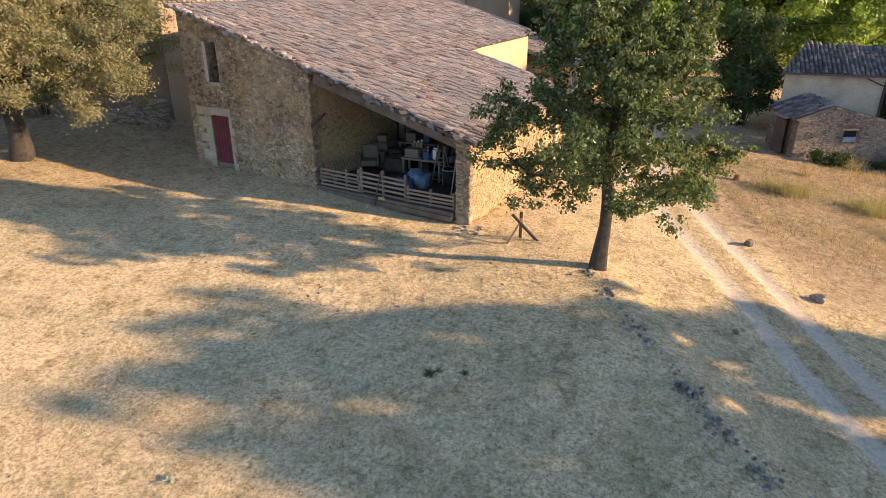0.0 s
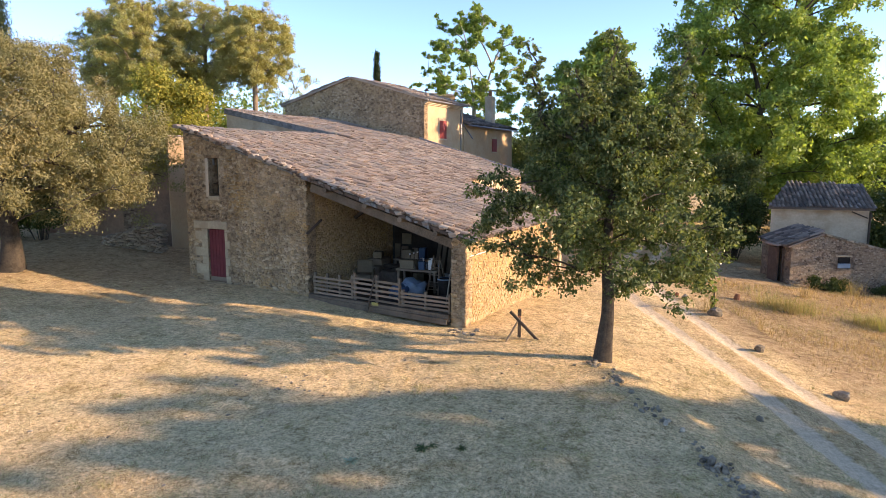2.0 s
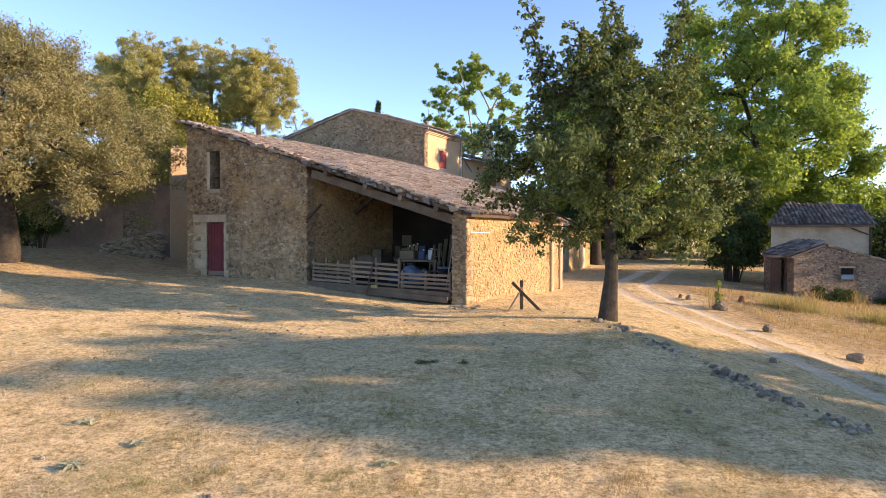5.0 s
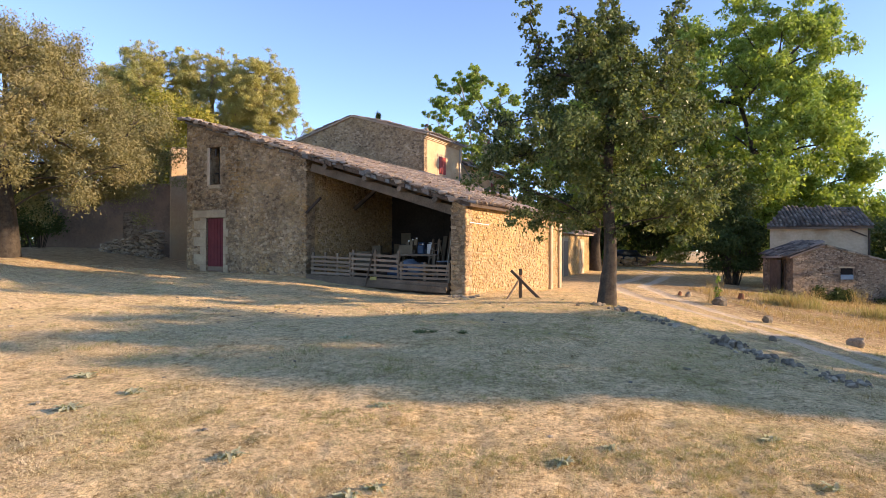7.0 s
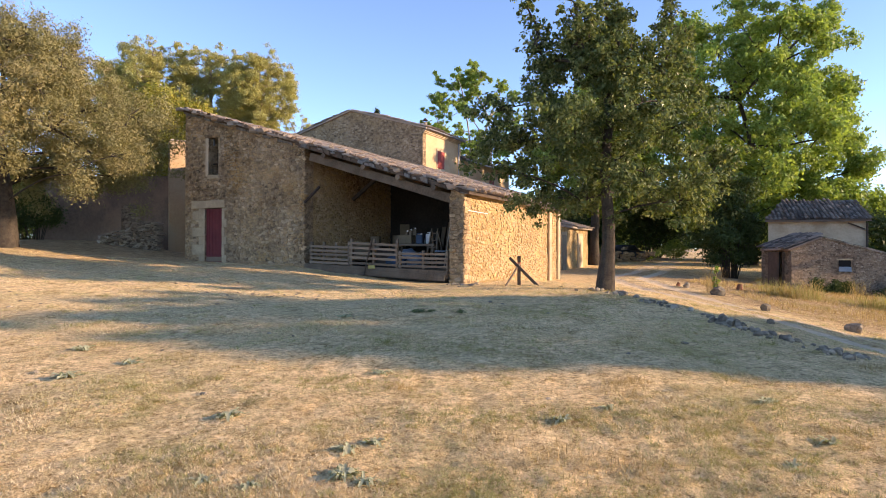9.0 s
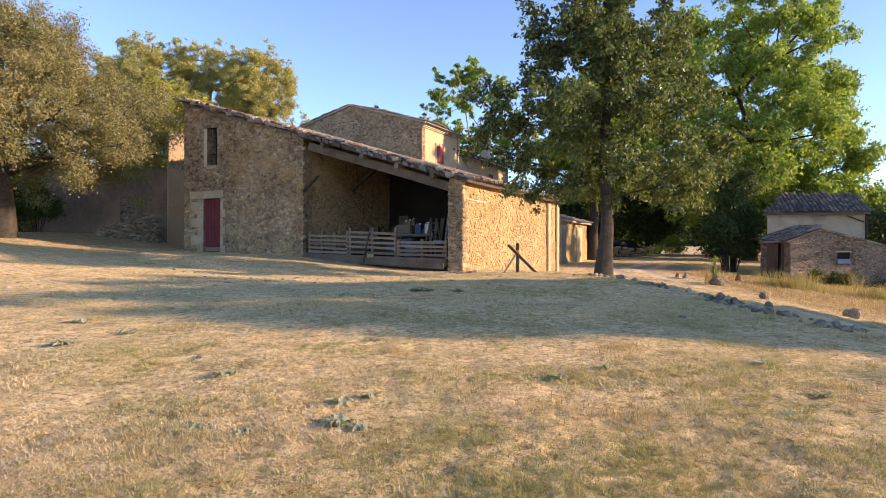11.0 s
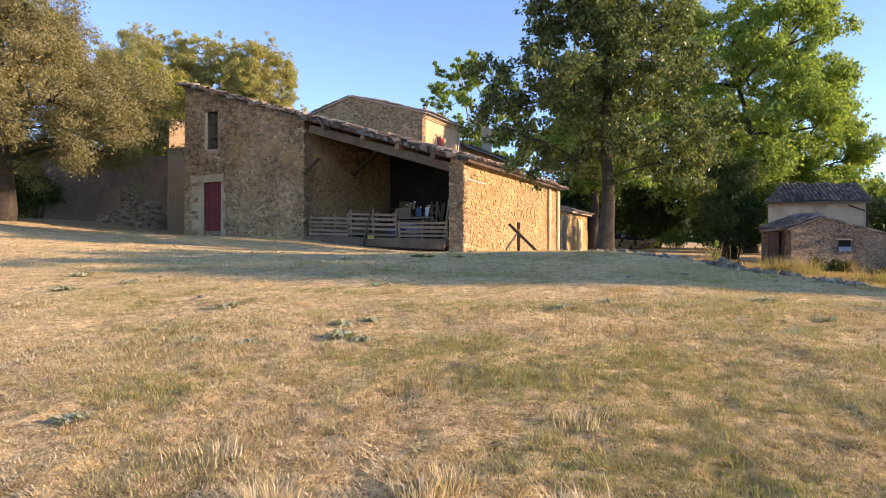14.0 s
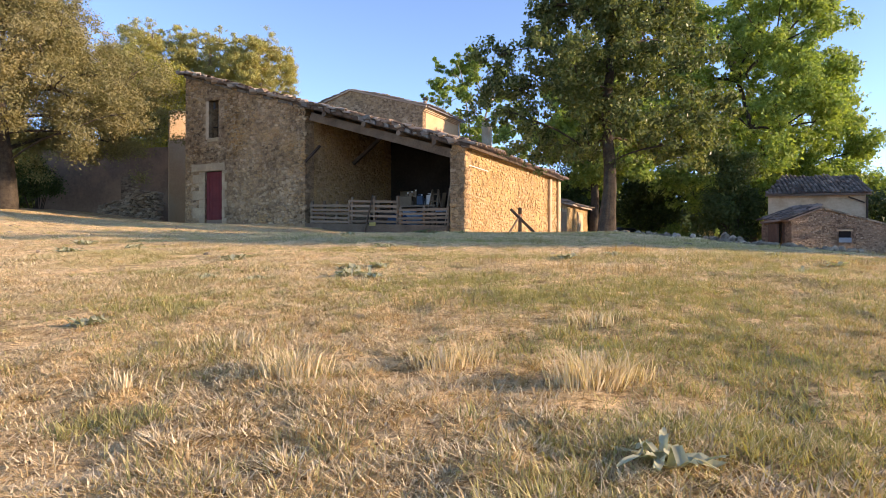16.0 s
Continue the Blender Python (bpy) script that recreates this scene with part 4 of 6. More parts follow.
def workbench(x, y, rz):
    b = thing("workbench", at_barn(x, y, FLOOR, rz), "rough wooden workbench loaded with tools", "workbench")
    part("top", box(bmesh.new(), -0.9, 0.9, -0.35, 0.35, 0.82, 0.9, 0.01), "wood", b)
    for sx in (-0.8, 0.8):
        for sy in (-0.28, 0.28):
            part("leg", box(bmesh.new(), sx - 0.05, sx + 0.05, sy - 0.05, sy + 0.05, 0, 0.82, 0.006), "wood", b)
    part("shelf", box(bmesh.new(), -0.8, 0.8, -0.3, 0.3, 0.25, 0.28, 0.004), "wood", b)


def lump(name, x, y, z, sx, sy, sz, material, label, category, seed):
    """A slack heap: cloth, sacking or sheeting."""
    r = np.random.default_rng(seed)
    v, f = blob(r, sx, sy, sz, 0.22, 3)
    v[:, 2] += 0.12 * sz * np.sin(v[:, 0] * 9 / sx) + 0.1 * sz * np.sin(v[:, 1] * 7 / sy + 1)
    v[:, 2] = np.maximum(v[:, 2] + sz * 0.75, 0)
    ob = part(name, (v, f), material, None, "", True)
    ob.matrix_basis = at_barn(x, y, z)
    return tagged(ob, label, category)


def tub(x, y, z, rad, h, material, label):
    t = thing("tub", at_barn(x, y, z), label, "tub")
    part("wall", bar(bmesh.new(), (0, 0, 0), (0, 0, h), rad * 2, None, 18, 1.2), material, t)
    bm = bmesh.new()
    bmesh.ops.create_cone(bm, cap_ends=False, segments=18, radius1=rad * 1.26, radius2=rad * 1.22, depth=0.05)
    bmesh.ops.translate(bm, verts=bm.verts, vec=(0, 0, h))
    part("rim", bm, "pale_blue", t)


def canister(x, y, z, w, h, material, label, rz=0.0):
    t = thing("canister", at_barn(x, y, z, rz), label, "canister")
    part("body", box(bmesh.new(), -w / 2, w / 2, -w * 0.35, w * 0.35, 0, h, w * 0.12), material, t)
    part("handle", bar(bmesh.new(), (-w * 0.3, 0, h + 0.05), (w * 0.15, 0, h + 0.05), 0.03, None, 6), material, t)
    part("cap", bar(bmesh.new(), (w * 0.28, 0, h), (w * 0.28, 0, h + 0.06), 0.07, None, 8), "white", t)


def armchair(x, y, rz):
    t = thing("old_armchair", at_barn(x, y, FLOOR, rz), "worn brown armchair stored in the open bay", "chair")
    part("seat", box(bmesh.new(), -0.35, 0.35, -0.3, 0.35, 0.2, 0.45, 0.05), "card", t)
    part("backrest", box(bmesh.new(), -0.35, 0.35, 0.3, 0.45, 0.3, 1.0, 0.06), "card", t)
    for sx in (-0.42, 0.36):
        part("armrest", box(bmesh.new(), sx, sx + 0.08, -0.3, 0.35, 0.2, 0.65, 0.03), "card", t)


FLOOR = 0.9
workbench(-3.4, 2.9, 4)
workbench(-4.9, 5.2, 10)
crate(-3.85, 2.8, FLOOR + 0.9, 0.62, 0.4, 0.36, "card", "open cardboard box on the workbench", 5)
for k in range(3):
    canister(-4.0 + 0.18 * k, 3.1, FLOOR + 0.9, 0.14, 0.5 + 0.05 * k, "card", "tall brown canister behind the cardboard box", 10 * k)
canister(-3.15, 2.65, FLOOR + 0.9, 0.26, 0.36, "blue", "blue plastic canister on the workbench", 12)
canister(-2.85, 2.85, FLOOR + 0.9, 0.22, 0.4, "white", "white plastic canister on the workbench", -8)
canister(-3.4, 3.1, FLOOR + 0.9, 0.25, 0.34, "wood", "dull brown canister on the workbench", 20)
lump("plastic_sheeting", -3.1, 1.9, FLOOR, 0.5, 0.35, 0.36, "pale_blue", "crumpled pale blue plastic sheeting behind the fence", "sheeting", 401)
lump("plastic_sheeting", -3.5, 1.6, FLOOR, 0.4, 0.3, 0.26, "blue", "crumpled blue plastic sheeting behind the fence", "sheeting", 402)
lump("sack", -1.5, 3.8, FLOOR, 0.5, 0.4, 0.45, "shadow_dark", "slumped dark sack on the floor", "sack", 403)
lump("sack", -4.9, 3.4, FLOOR, 0.6, 0.5, 0.4, "dark_wood", "slumped dark brown sack on the floor", "sack", 404)
tub(-2.15, 2.7, FLOOR, 0.25, 0.62, "shadow_dark", "dark tub with a pale blue rim")
armchair(-6.15, 3.0, 25)
crate(-6.25, 4.4, FLOOR, 0.7, 0.9, 0.95, "wood", "old brown wooden chest by the wall", 3)
crate(-5.5, 4.3, FLOOR, 0.8, 0.5, 0.7, "dark_wood", "dark wooden crate on the floor", -12)
crate(-6.25, 4.3, FLOOR + 0.95, 0.4, 0.4, 0.3, "card", "small cardboard box on the chest", 20)
crate(-5.2, 5.1, FLOOR + 0.9, 0.5, 0.35, 0.4, "card", "cardboard box on a bench", 5)
crate(-4.5, 5.25, FLOOR + 0.9, 0.3, 0.3, 0.5, "blue", "blue plastic box on a bench", 5)
for k, (x, z, w, h) in enumerate(((-6.45, 1.5, 0.3, 0.75), (-6.05, 1.45, 0.36, 0.7), (-5.95, 2.25, 0.5, 0.5), (-5.5, 1.6, 0.3, 0.5))):
    pl = part("hung_board", box(bmesh.new(), -w / 2, w / 2, -0.02, 0.02, 0, h, 0.008), "wood" if k % 2 else "card")
    pl.matrix_basis = at_barn(x, 6.32, z, 0)
    tagged(pl, "pale board hung on the back wall", "board", "hung boards")
for k in range(3):
    pl = part("leaning_board", bar(bmesh.new(), (0, 0, 0), (0.05, 0.4, 1.5 + 0.2 * (k % 3)), 0.2, 0.03), "wood")
    pl.matrix_basis = at_barn(-4.2 + 0.3 * k, 5.85, FLOOR)
    tagged(pl, "loose board leaning on the back wall", "board", "boards")
def bucket(x, y, z, rad, h, material, label):
    t = thing("bucket", at_barn(x, y, z), label, "bucket")
    part("body", bar(bmesh.new(), (0, 0, 0), (0, 0, h), rad * 1.6, None, 14, 1.25), material, t)
    hoop = [(rad * math.cos(a), 0, h + rad * 0.7 * math.sin(a)) for a in np.linspace(0, math.pi, 7)]
    part("handle", tube(hoop, [0.008] * 7, 4), "iron", t)


def bottle(x, y, z, rad, h, material, label):
    ob = part("bottle", tube([[0, 0, 0], [0, 0, h * 0.6], [0, 0, h * 0.72], [0, 0, h * 0.78], [0, 0, h]], [rad, rad, rad * 0.6, rad * 0.32, rad * 0.3], 10), material, None, "", True)
    ob.matrix_basis = at_barn(x, y, z)
    tagged(ob, label, "bottle", "bottles in the bay")


for k in range(9):
    bucket(rng.uniform(-5.6, -1.0), rng.uniform(3.6, 5.6), FLOOR, rng.uniform(0.13, 0.19), rng.uniform(0.24, 0.36), ("shadow_dark", "pale_blue", "iron", "white")[k % 4], ("very dark bucket", "pale blue plastic bucket", "rusty iron bucket", "white plastic bucket")[k % 4] + " on the earth floor")
for k in range(14):
    bottle(-4.2 + 0.12 * k + rng.uniform(-0.03, 0.03), 2.9 + rng.uniform(-0.22, 0.25), FLOOR + 0.9, rng.uniform(0.03, 0.05), rng.uniform(0.2, 0.34), ("shadow_dark", "pale_blue", "dark_wood", "white")[k % 4], "dusty bottle standing on the workbench")
for k in range(10):
    crate(rng.uniform(-5.9, -3.6), rng.uniform(3.6, 4.9), FLOOR, rng.uniform(0.25, 0.5), rng.uniform(0.25, 0.45), rng.uniform(0.2, 0.75), ("card", "dark_wood", "wood")[k % 3], ("toned-down cardboard box", "dark wooden crate", "grey wooden crate")[k % 3] + " piled in the bay", rng.uniform(-30, 30))
for k in range(7):
    pl = part("leaning_board", bar(bmesh.new(), (0, 0, 0), (rng.uniform(-0.2, 0.2), 0.35, rng.uniform(0.9, 1.9)), rng.uniform(0.05, 0.18), 0.03), "dark_wood" if k % 2 else "wood")
    pl.matrix_basis = at_barn(-3.1 + 0.33 * k, 5.9, FLOOR)
    tagged(pl, "loose board leaning on the back wall", "board", "boards")
ladder = thing("step_ladder", at_barn(-2.55, 2.8, FLOOR), "open grey wooden step ladder", "ladder")
for sx in (-0.25, 0.25):
    part("rail", bar(bmesh.new(), (sx, -0.4, 0), (sx * 0.5, 0, 1.5), 0.05), "wood", ladder)
    part("rail", bar(bmesh.new(), (sx, 0.4, 0), (sx * 0.5, 0, 1.5), 0.05), "wood", ladder)
for k in range(5):
    z = 0.28 * (k + 0.7)
    part("rung", bar(bmesh.new(), (-0.25 + 0.04 * k, -0.4 + 0.08 * (k + 0.7), z), (0.25 - 0.04 * k, -0.4 + 0.08 * (k + 0.7), z), 0.04), "wood", ladder)
pole = part("pole", bar(bmesh.new(), (0, 0, 0), (0.35, 0.25, 3.0), 0.05, None, 6), "pale_bark")
pole.matrix_basis = at_barn(-1.3, 1.1, FLOOR)
tagged(pole, "thin pale pole leaning under the roof", "pole")

# ---- crossed stakes on the lawn ----
stakes = thing("crossed_stakes", pose(2.64, 20.2, gz(2.64, 20.2) - 0.02, 0, 0, -6), "dark wooden stake propped by crossed braces", "stake")
part("post", box(bmesh.new(), -0.055, 0.055, -0.05, 0.05, -0.1, 0.96, 0.014), "dark_wood", stakes)
part("post_cap", box(bmesh.new(), -0.057, 0.057, -0.052, 0.052, 0.66, 0.76, 0.012), "orange", stakes, "faded orange band")
part("brace", bar(bmesh.new(), (-0.3, -0.1, 0.9), (0.64, -0.28, -0.04), 0.085), "dark_wood", stakes)
part("brace", bar(bmesh.new(), (0.02, -0.08, 0.72), (-0.46, -0.6, -0.03), 0.045), "wood", stakes, "pale thin brace")

# ---- small two-level hut by the track ----
hut = thing("stone_hut", pose(0, 0, 0), "small stone hut with a lichened tile roof and a lean-to", "hut")
HB = -1.0
part("front_wall", prism([(18.75, HB), (26.9, HB), (26.9, 1.0), (23.7, 1.42), (20.45, 2.3), (18.75, 1.62)], 33.5, 33.95), "grey_rubble", hut, "greyish-pink rubble gable wall")
wall_stones(hut, "grey_stone", lambda x, z, w, h: z + h < (1.62 + (x - 18.75) * 0.4 if x < 20.45 else 2.3 - (x - 20.45) * 0.25) - 0.06 and not (20.95 < x + w and x - w < 22.1 and 0.2 < z + h and z - h < 1.3), 18.8, 26.6, -0.6, 2.3, lambda a, b: Matrix.Translation((a, 33.505, b)), 300, 0.095, 0.82, 0.013, lambda a, b: a)
part("corner_plaster", box(bmesh.new(), 18.73, 19.35, 33.47, 33.52, HB, 1.1, 0.02), "grey_rubble", hut)
part("side_wall", box(bmesh.new(), 18.75, 19.15, 33.95, 36.6, HB, 1.6), "grey_rubble", hut)
# Black panel on the uncut wall paints the opening's inner shade.
win = part("window", box(bmesh.new(), 21.27, 21.9, 33.47, 33.52, 0.72, 1.08, 0.0), "black", hut, "black panel in place of a small shaded unglazed opening")
part("window_lintel", box(bmesh.new(), 21.15, 22.0, 33.45, 33.5, 1.08, 1.17, 0.01), "dressed", win)
part("window_sheet", box(bmesh.new(), 21.24, 21.92, 33.43, 33.46, 0.48, 0.74, 0.01), "pale_blue", win, "pale blue and white sheet under the opening")
# lean-to: a tiled left slope, and a low roof behind the parapet
part("roof_deck", prism([(18.55, 1.58), (20.4, 2.3), (20.4, 2.38), (18.55, 1.68)], 33.4, 36.4), "dark_tile", hut)
part("low_roof", box(bmesh.new(), 20.4, 26.8, 33.95, 36.5, 0.2, 0.35), "dark_tile", hut)
x = 20.5
while x < 26.8:
    z = 2.3 - (x - 20.45) * 0.25
    part("coping_stone", prism([(x, z - 0.06), (x + 0.36, z - 0.15), (x + 0.35, z - 0.05), (x, z + 0.05)], 33.42, 34.0), "rock", hut)
    x += 0.38


def on_lean(a, b):
    sl = math.atan2(0.76, 1.9)
    return Matrix.Translation((18.5 + b * math.cos(sl), a, 1.7 + b * math.sin(sl))) @ Matrix(((math.cos(sl), 0, -math.sin(sl), 0), (0, 1, 0, 0), (math.sin(sl), 0, math.cos(sl), 0), (0, 0, 0, 1)))


tile_roof(hut, "dark_tile", -0.05, 2.05, 33.4, 36.4, on_lean)
UP = pose(20.6, 38.3, 0, 0, 0, -18)
def slanted(plan, z0, z1):
    """A solid with four corners in plan; z1 is one height, or one a corner."""
    bm = bmesh.new()
    tops = z1 if isinstance(z1, tuple) else (z1,) * 4
    lows = z0 if isinstance(z0, tuple) else (z0,) * 4
    low = [bm.verts.new((x, y, z)) for (x, y), z in zip(plan, lows)]
    top = [bm.verts.new((x, y, z)) for (x, y), z in zip(plan, tops)]
    bm.faces.new(low)
    bm.faces.new(top)
    for k in range(4):
        bm.faces.new((low[k], low[(k + 1) % 4], top[(k + 1) % 4], top[k]))
    bmesh.ops.recalc_face_normals(bm, faces=bm.faces)
    return bm


part("upper_wall", slanted([(-0.52, 0), (4.62, 0), (4.62, 5.2), (1.0, 5.2)], HB, 3.36), "pale_plaster", hut, "plain pale plaster wall").matrix_basis = UP
part("upper_roof_deck", slanted([(-0.75, -0.35), (4.82, -0.35), (4.68, 2.7), (0.68, 2.7)], (3.3, 3.3, 4.63, 4.63), (3.42, 3.42, 4.75, 4.75)), "dark_tile", hut).matrix_basis = UP
part("upper_roof_deck", slanted([(0.68, 2.7), (4.68, 2.7), (4.6, 5.6), (2.1, 5.6)], (4.63, 4.63, 3.3, 3.3), (4.75, 4.75, 3.42, 3.42)), "dark_tile", hut).matrix_basis = UP
us_ = math.atan(1.33 / 3.05)


def on_upper(a, b):
    return UP @ Matrix.Translation((a, -0.4 + b * math.cos(us_), 3.42 + b * math.sin(us_))) @ Matrix(((0, -1, 0, 0), (math.cos(us_), 0, -math.sin(us_), 0), (math.sin(us_), 0, math.cos(us_), 0), (0, 0, 0, 1)))


tile_roof(hut, "dark_tile", -0.05, 3.4, -0.75, 4.8, on_upper, 150, lambda a, b: b, cover=lambda a, b: a > -0.7 + 0.43 * b)
part("downpipe", bar(bmesh.new(), (4.66, -0.1, 3.2), (4.66, -0.1, -0.5), 0.12, None, 8), "dark_wood", hut).matrix_basis = UP
part("eave_bracket", bar(bmesh.new(), (3.7, -0.1, 3.22), (4.55, -0.1, 2.85), 0.07), "dark_wood", hut).matrix_basis = UP
part("shed_side", box(bmesh.new(), 18.3, 18.4, 34.2, 35.0, HB, 1.5), "shed_wood", hut)
# Dark panel stands in for the shade between the shed planks.
part("shed_shade_panel", box(bmesh.new(), 18.4, 18.75, 34.6, 34.65, HB, 1.5), "shadow_dark", hut)
for k in (0, 4):
    x = 18.32 + 0.075 * k
    part("shed_plank", box(bmesh.new(), x + 0.008, x + 0.132, 34.15, 34.2, HB, 1.5 - 0.06 * (k % 2), 0.01), "shed_wood", hut)
part("shed_roof", prism([(18.2, 1.6), (18.8, 1.72), (18.8, 1.8), (18.2, 1.68)], 33.9, 35.2), "dark_tile", hut)

# ---- courtyard wall on the left ----
yard = thing("courtyard_wall", pose(-14.25, 34.0, 0, 0, 0, -10), "tall shaded plaster courtyard wall with a bare patch", "wall", "", "structure")
part("tower_wall", box(bmesh.new(), 0.0, 4.5, 0, 0.6, 0.4, 7.35, 0.03), "ochre_plaster", yard, "ochre plaster wall lit at the top").matrix_basis = pose(0, 0, 0, 0, 0, 38)
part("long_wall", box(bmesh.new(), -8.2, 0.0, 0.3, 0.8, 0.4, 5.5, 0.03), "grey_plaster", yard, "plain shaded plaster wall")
part("bare_patch", box(bmesh.new(), -3.0, -2.1, 0.26, 0.3, 1.2, 4.0, 0.0), "grey_rubble", yard)
wall_stones(yard, "grey_stone", lambda x, z, w, h: True, -2.95, -2.15, 1.3, 3.9, lambda a, b: Matrix.Translation((a, 0.262, b)), 40, 0.16, 0.8, 0.02)
x = 0.05
while x < 4.2:
    part("coping_tile", box(bmesh.new(), x, x + 0.2, -0.08, 0.66, 7.35, 7.35 + rng.uniform(0.06, 0.14), 0.03), "tile", yard).matrix_basis = pose(0, 0, 0, 0, 0, 38)
    x += 0.23

ruin = thing("ruined_wall", pose(-14.2, 32.3, gz(-14.2, 32.3), 0, 0, -8), "collapsed dry-stone wall heaped beside the courtyard wall", "wall")
for col in range(22):
    x = -2.9 + col * 0.145
    top = (1.45 if x > -0.9 else 0.75 + 0.25 * (x + 2.9))
    z = 0.05
    while z < top:
        v, f = STONES[int(rng.integers(8))]
        w, h = rng.uniform(0.12, 0.2), rng.uniform(0.05, 0.1)
        me = part("stone", (v * [w, 0.3, h] + [x + rng.uniform(-0.05, 0.05), rng.uniform(-0.12, 0.12), z], f), "grey_stone", ruin)
        z += h * 1.7

far_wall = thing("field_wall", pose(14.5, 56.0, gz(14.5, 56.0)), "low tumbled dry-stone wall at the far side of the yard", "wall")
for k in range(150):
    v, f = STONES[int(rng.integers(8))]
    x = rng.uniform(-3.5, 4.5)
    part("stone", (v * [0.2, 0.2, 0.11] * rng.uniform(0.7, 1.4) + [x, rng.normal(0, 0.15), 0.08 + rng.uniform(0, 0.75) * (1 if x > 1.2 else 0.6)], f), "stone", far_wall)

# ---- dark car parked behind the field wall ----
car = thing("parked_car", pose(17.2, 57.6, gz(17.2, 57.6), 0, 0, 24), "dark parked car half hidden behind the tumbled wall", "car")
body = prism([(-2.0, 0.3), (2.0, 0.3), (2.05, 0.62), (1.9, 0.82), (1.0, 0.9), (-1.9, 0.92), (-2.05, 0.6)], -0.82, 0.82)
bmesh.ops.bevel(body, geom=body.edges[:], offset=0.06, segments=2, affect="EDGES")
part("body", body, "car_paint", car, "dark blue-black paint", True)
cabin = prism([(-1.5, 0.9), (1.0, 0.9), (0.35, 1.42), (-1.1, 1.44)], -0.7, 0.7)
bmesh.ops.bevel(cabin, geom=cabin.edges[:], offset=0.05, segments=2, affect="EDGES")
part("cabin", cabin, "car_paint", car, "", True)
part("windscreen", prism([(0.94, 0.95), (0.96, 0.96), (0.41, 1.37), (0.39, 1.36)], -0.6, 0.6), "car_glass", car, "windscreen mirroring the sky")
for sy in (-0.72, 0.7):
    part("side_window", prism([(-1.3, 0.96), (0.7, 0.96), (0.28, 1.34), (-1.0, 1.35)], sy, sy + 0.02), "car_glass", car)
for sx in (-1.25, 1.3):
    for sy in (-0.78, 0.6):
        wheel = part("wheel", bar(bmesh.new(), (sx, sy, 0.31), (sx, sy + 0.18, 0.31), 0.62, None, 20), "black", car)
        part("rim", bar(bmesh.new(), (sx, sy - 0.006, 0.31), (sx, sy + 0.186, 0.31), 0.36, None, 16), "zinc", wheel)
for sy in (-0.6, 0.6):
    part("headlight", box(bmesh.new(), 1.93, 2.03, sy - 0.16, sy + 0.16, 0.58, 0.72, 0.03), "white", car)

# ---- stone row along the terrace step ----
y = 18.0
rock_meshes = []
for k in range(9):
    v, f = blob(rng, 1, 1, 1, 0.05, 2)
    v = v / np.linalg.norm(v, axis=1, keepdims=True)
    v *= np.array([0.86 + 0.34 * noise.noise(Vector(p) * 1.3 + Vector((k * 7, 0, 0))) + 0.26 * noise.noise(Vector(p) * 3.1 + Vector((0, k * 5, 0))) for p in v])[:, None]
    for _ in range(6):
        d = rng.normal(size=3)
        d /= np.linalg.norm(d)
        v -= np.maximum(v @ d - rng.uniform(0.52, 0.82), 0)[:, None] * d
    v *= 1 + rng.uniform(-0.04, 0.04, (len(v), 1))
    me = bpy.data.meshes.new("rock")
    me.from_pydata(v.tolist(), [], f.tolist())
    me.materials.append(M["rock"])
    rock_meshes.append(me)


def rock(x, y, s, label, group="", flat=0.6, sink=0.3):
    ob = new("rock", rock_meshes[int(rng.integers(9))])
    ob.matrix_basis = Matrix.LocRotScale((x, y, float(surface_z(x, y)) + s * flat * (1 - 2 * sink) * 0.5), Euler((rng.uniform(-0.2, 0.2), rng.uniform(-0.2, 0.2), rng.uniform(0, 6.3))), (s * rng.uniform(0.8, 1.3), s * rng.uniform(0.7, 1.0), s * flat))
    return tagged(ob, label, "rock", group)


def heap(x, y, n, wide, lo, hi, label="dark weathered limestone in the heap at the terrace edge"):
    for _ in range(n):
        s = rng.uniform(lo, hi)
        rock(x + rng.normal(0, wide), y + rng.normal(0, wide * 1.3), s, label, "stones of the terrace edge", 0.8, rng.uniform(-0.1, 0.45))


while y > 6.5:
    if rng.random() < 0.42:
        for _ in range(int(rng.integers(1, 5))):
            rock(step_line(y) + rng.normal(-1.0, 0.1), y + rng.normal(0, 0.1), rng.uniform(0.025, 0.085), "grey limestone half sunk in the terrace edge", "stones of the terrace edge", 0.9, 0.05)
    y -= rng.uniform(0.12, 0.3)
for x, y, n in ((4.4, 17.4, 14), (4.62, 16.1, 16), (4.92, 14.4, 8), (5.05, 13.75, 10), (5.5, 11.85, 28), (5.6, 11.5, 14), (5.75, 10.9, 12), (5.85, 10.2, 10), (6.05, 9.6, 12), (6.35, 9.3, 8)):
    heap(x, y, n, 0.15, 0.02, 0.085)
for x, y, s in ((11.3, 21.7, 0.25), (11.75, 17.75, 0.26), (11.6, 26.0, 0.3), (11.2, 28.4, 0.2), (7.9, 14.9, 0.1), (5.45, 11.95, 0.15), (5.6, 11.65, 0.12), (5.5, 11.75, 0.12)):
    rock(x, y, s, "rounded limestone boulder lying beside the track", "boulders by the track", 0.92, 0.1)
for x, y, s in ((13.8, 28.9, 0.2), (11.0, 28.9, 0.13)):
    pot = part("clay_pot_stump", bar(bmesh.new(), (0, 0, 0), (0.05, 0, s * 1.3), s * 1.5, None, 10, 0.7), "terracotta")
    pot.matrix_basis = pose(x, y, gz(x, y))
    tagged(pot, "broken terracotta pot standing in the grass", "pot")
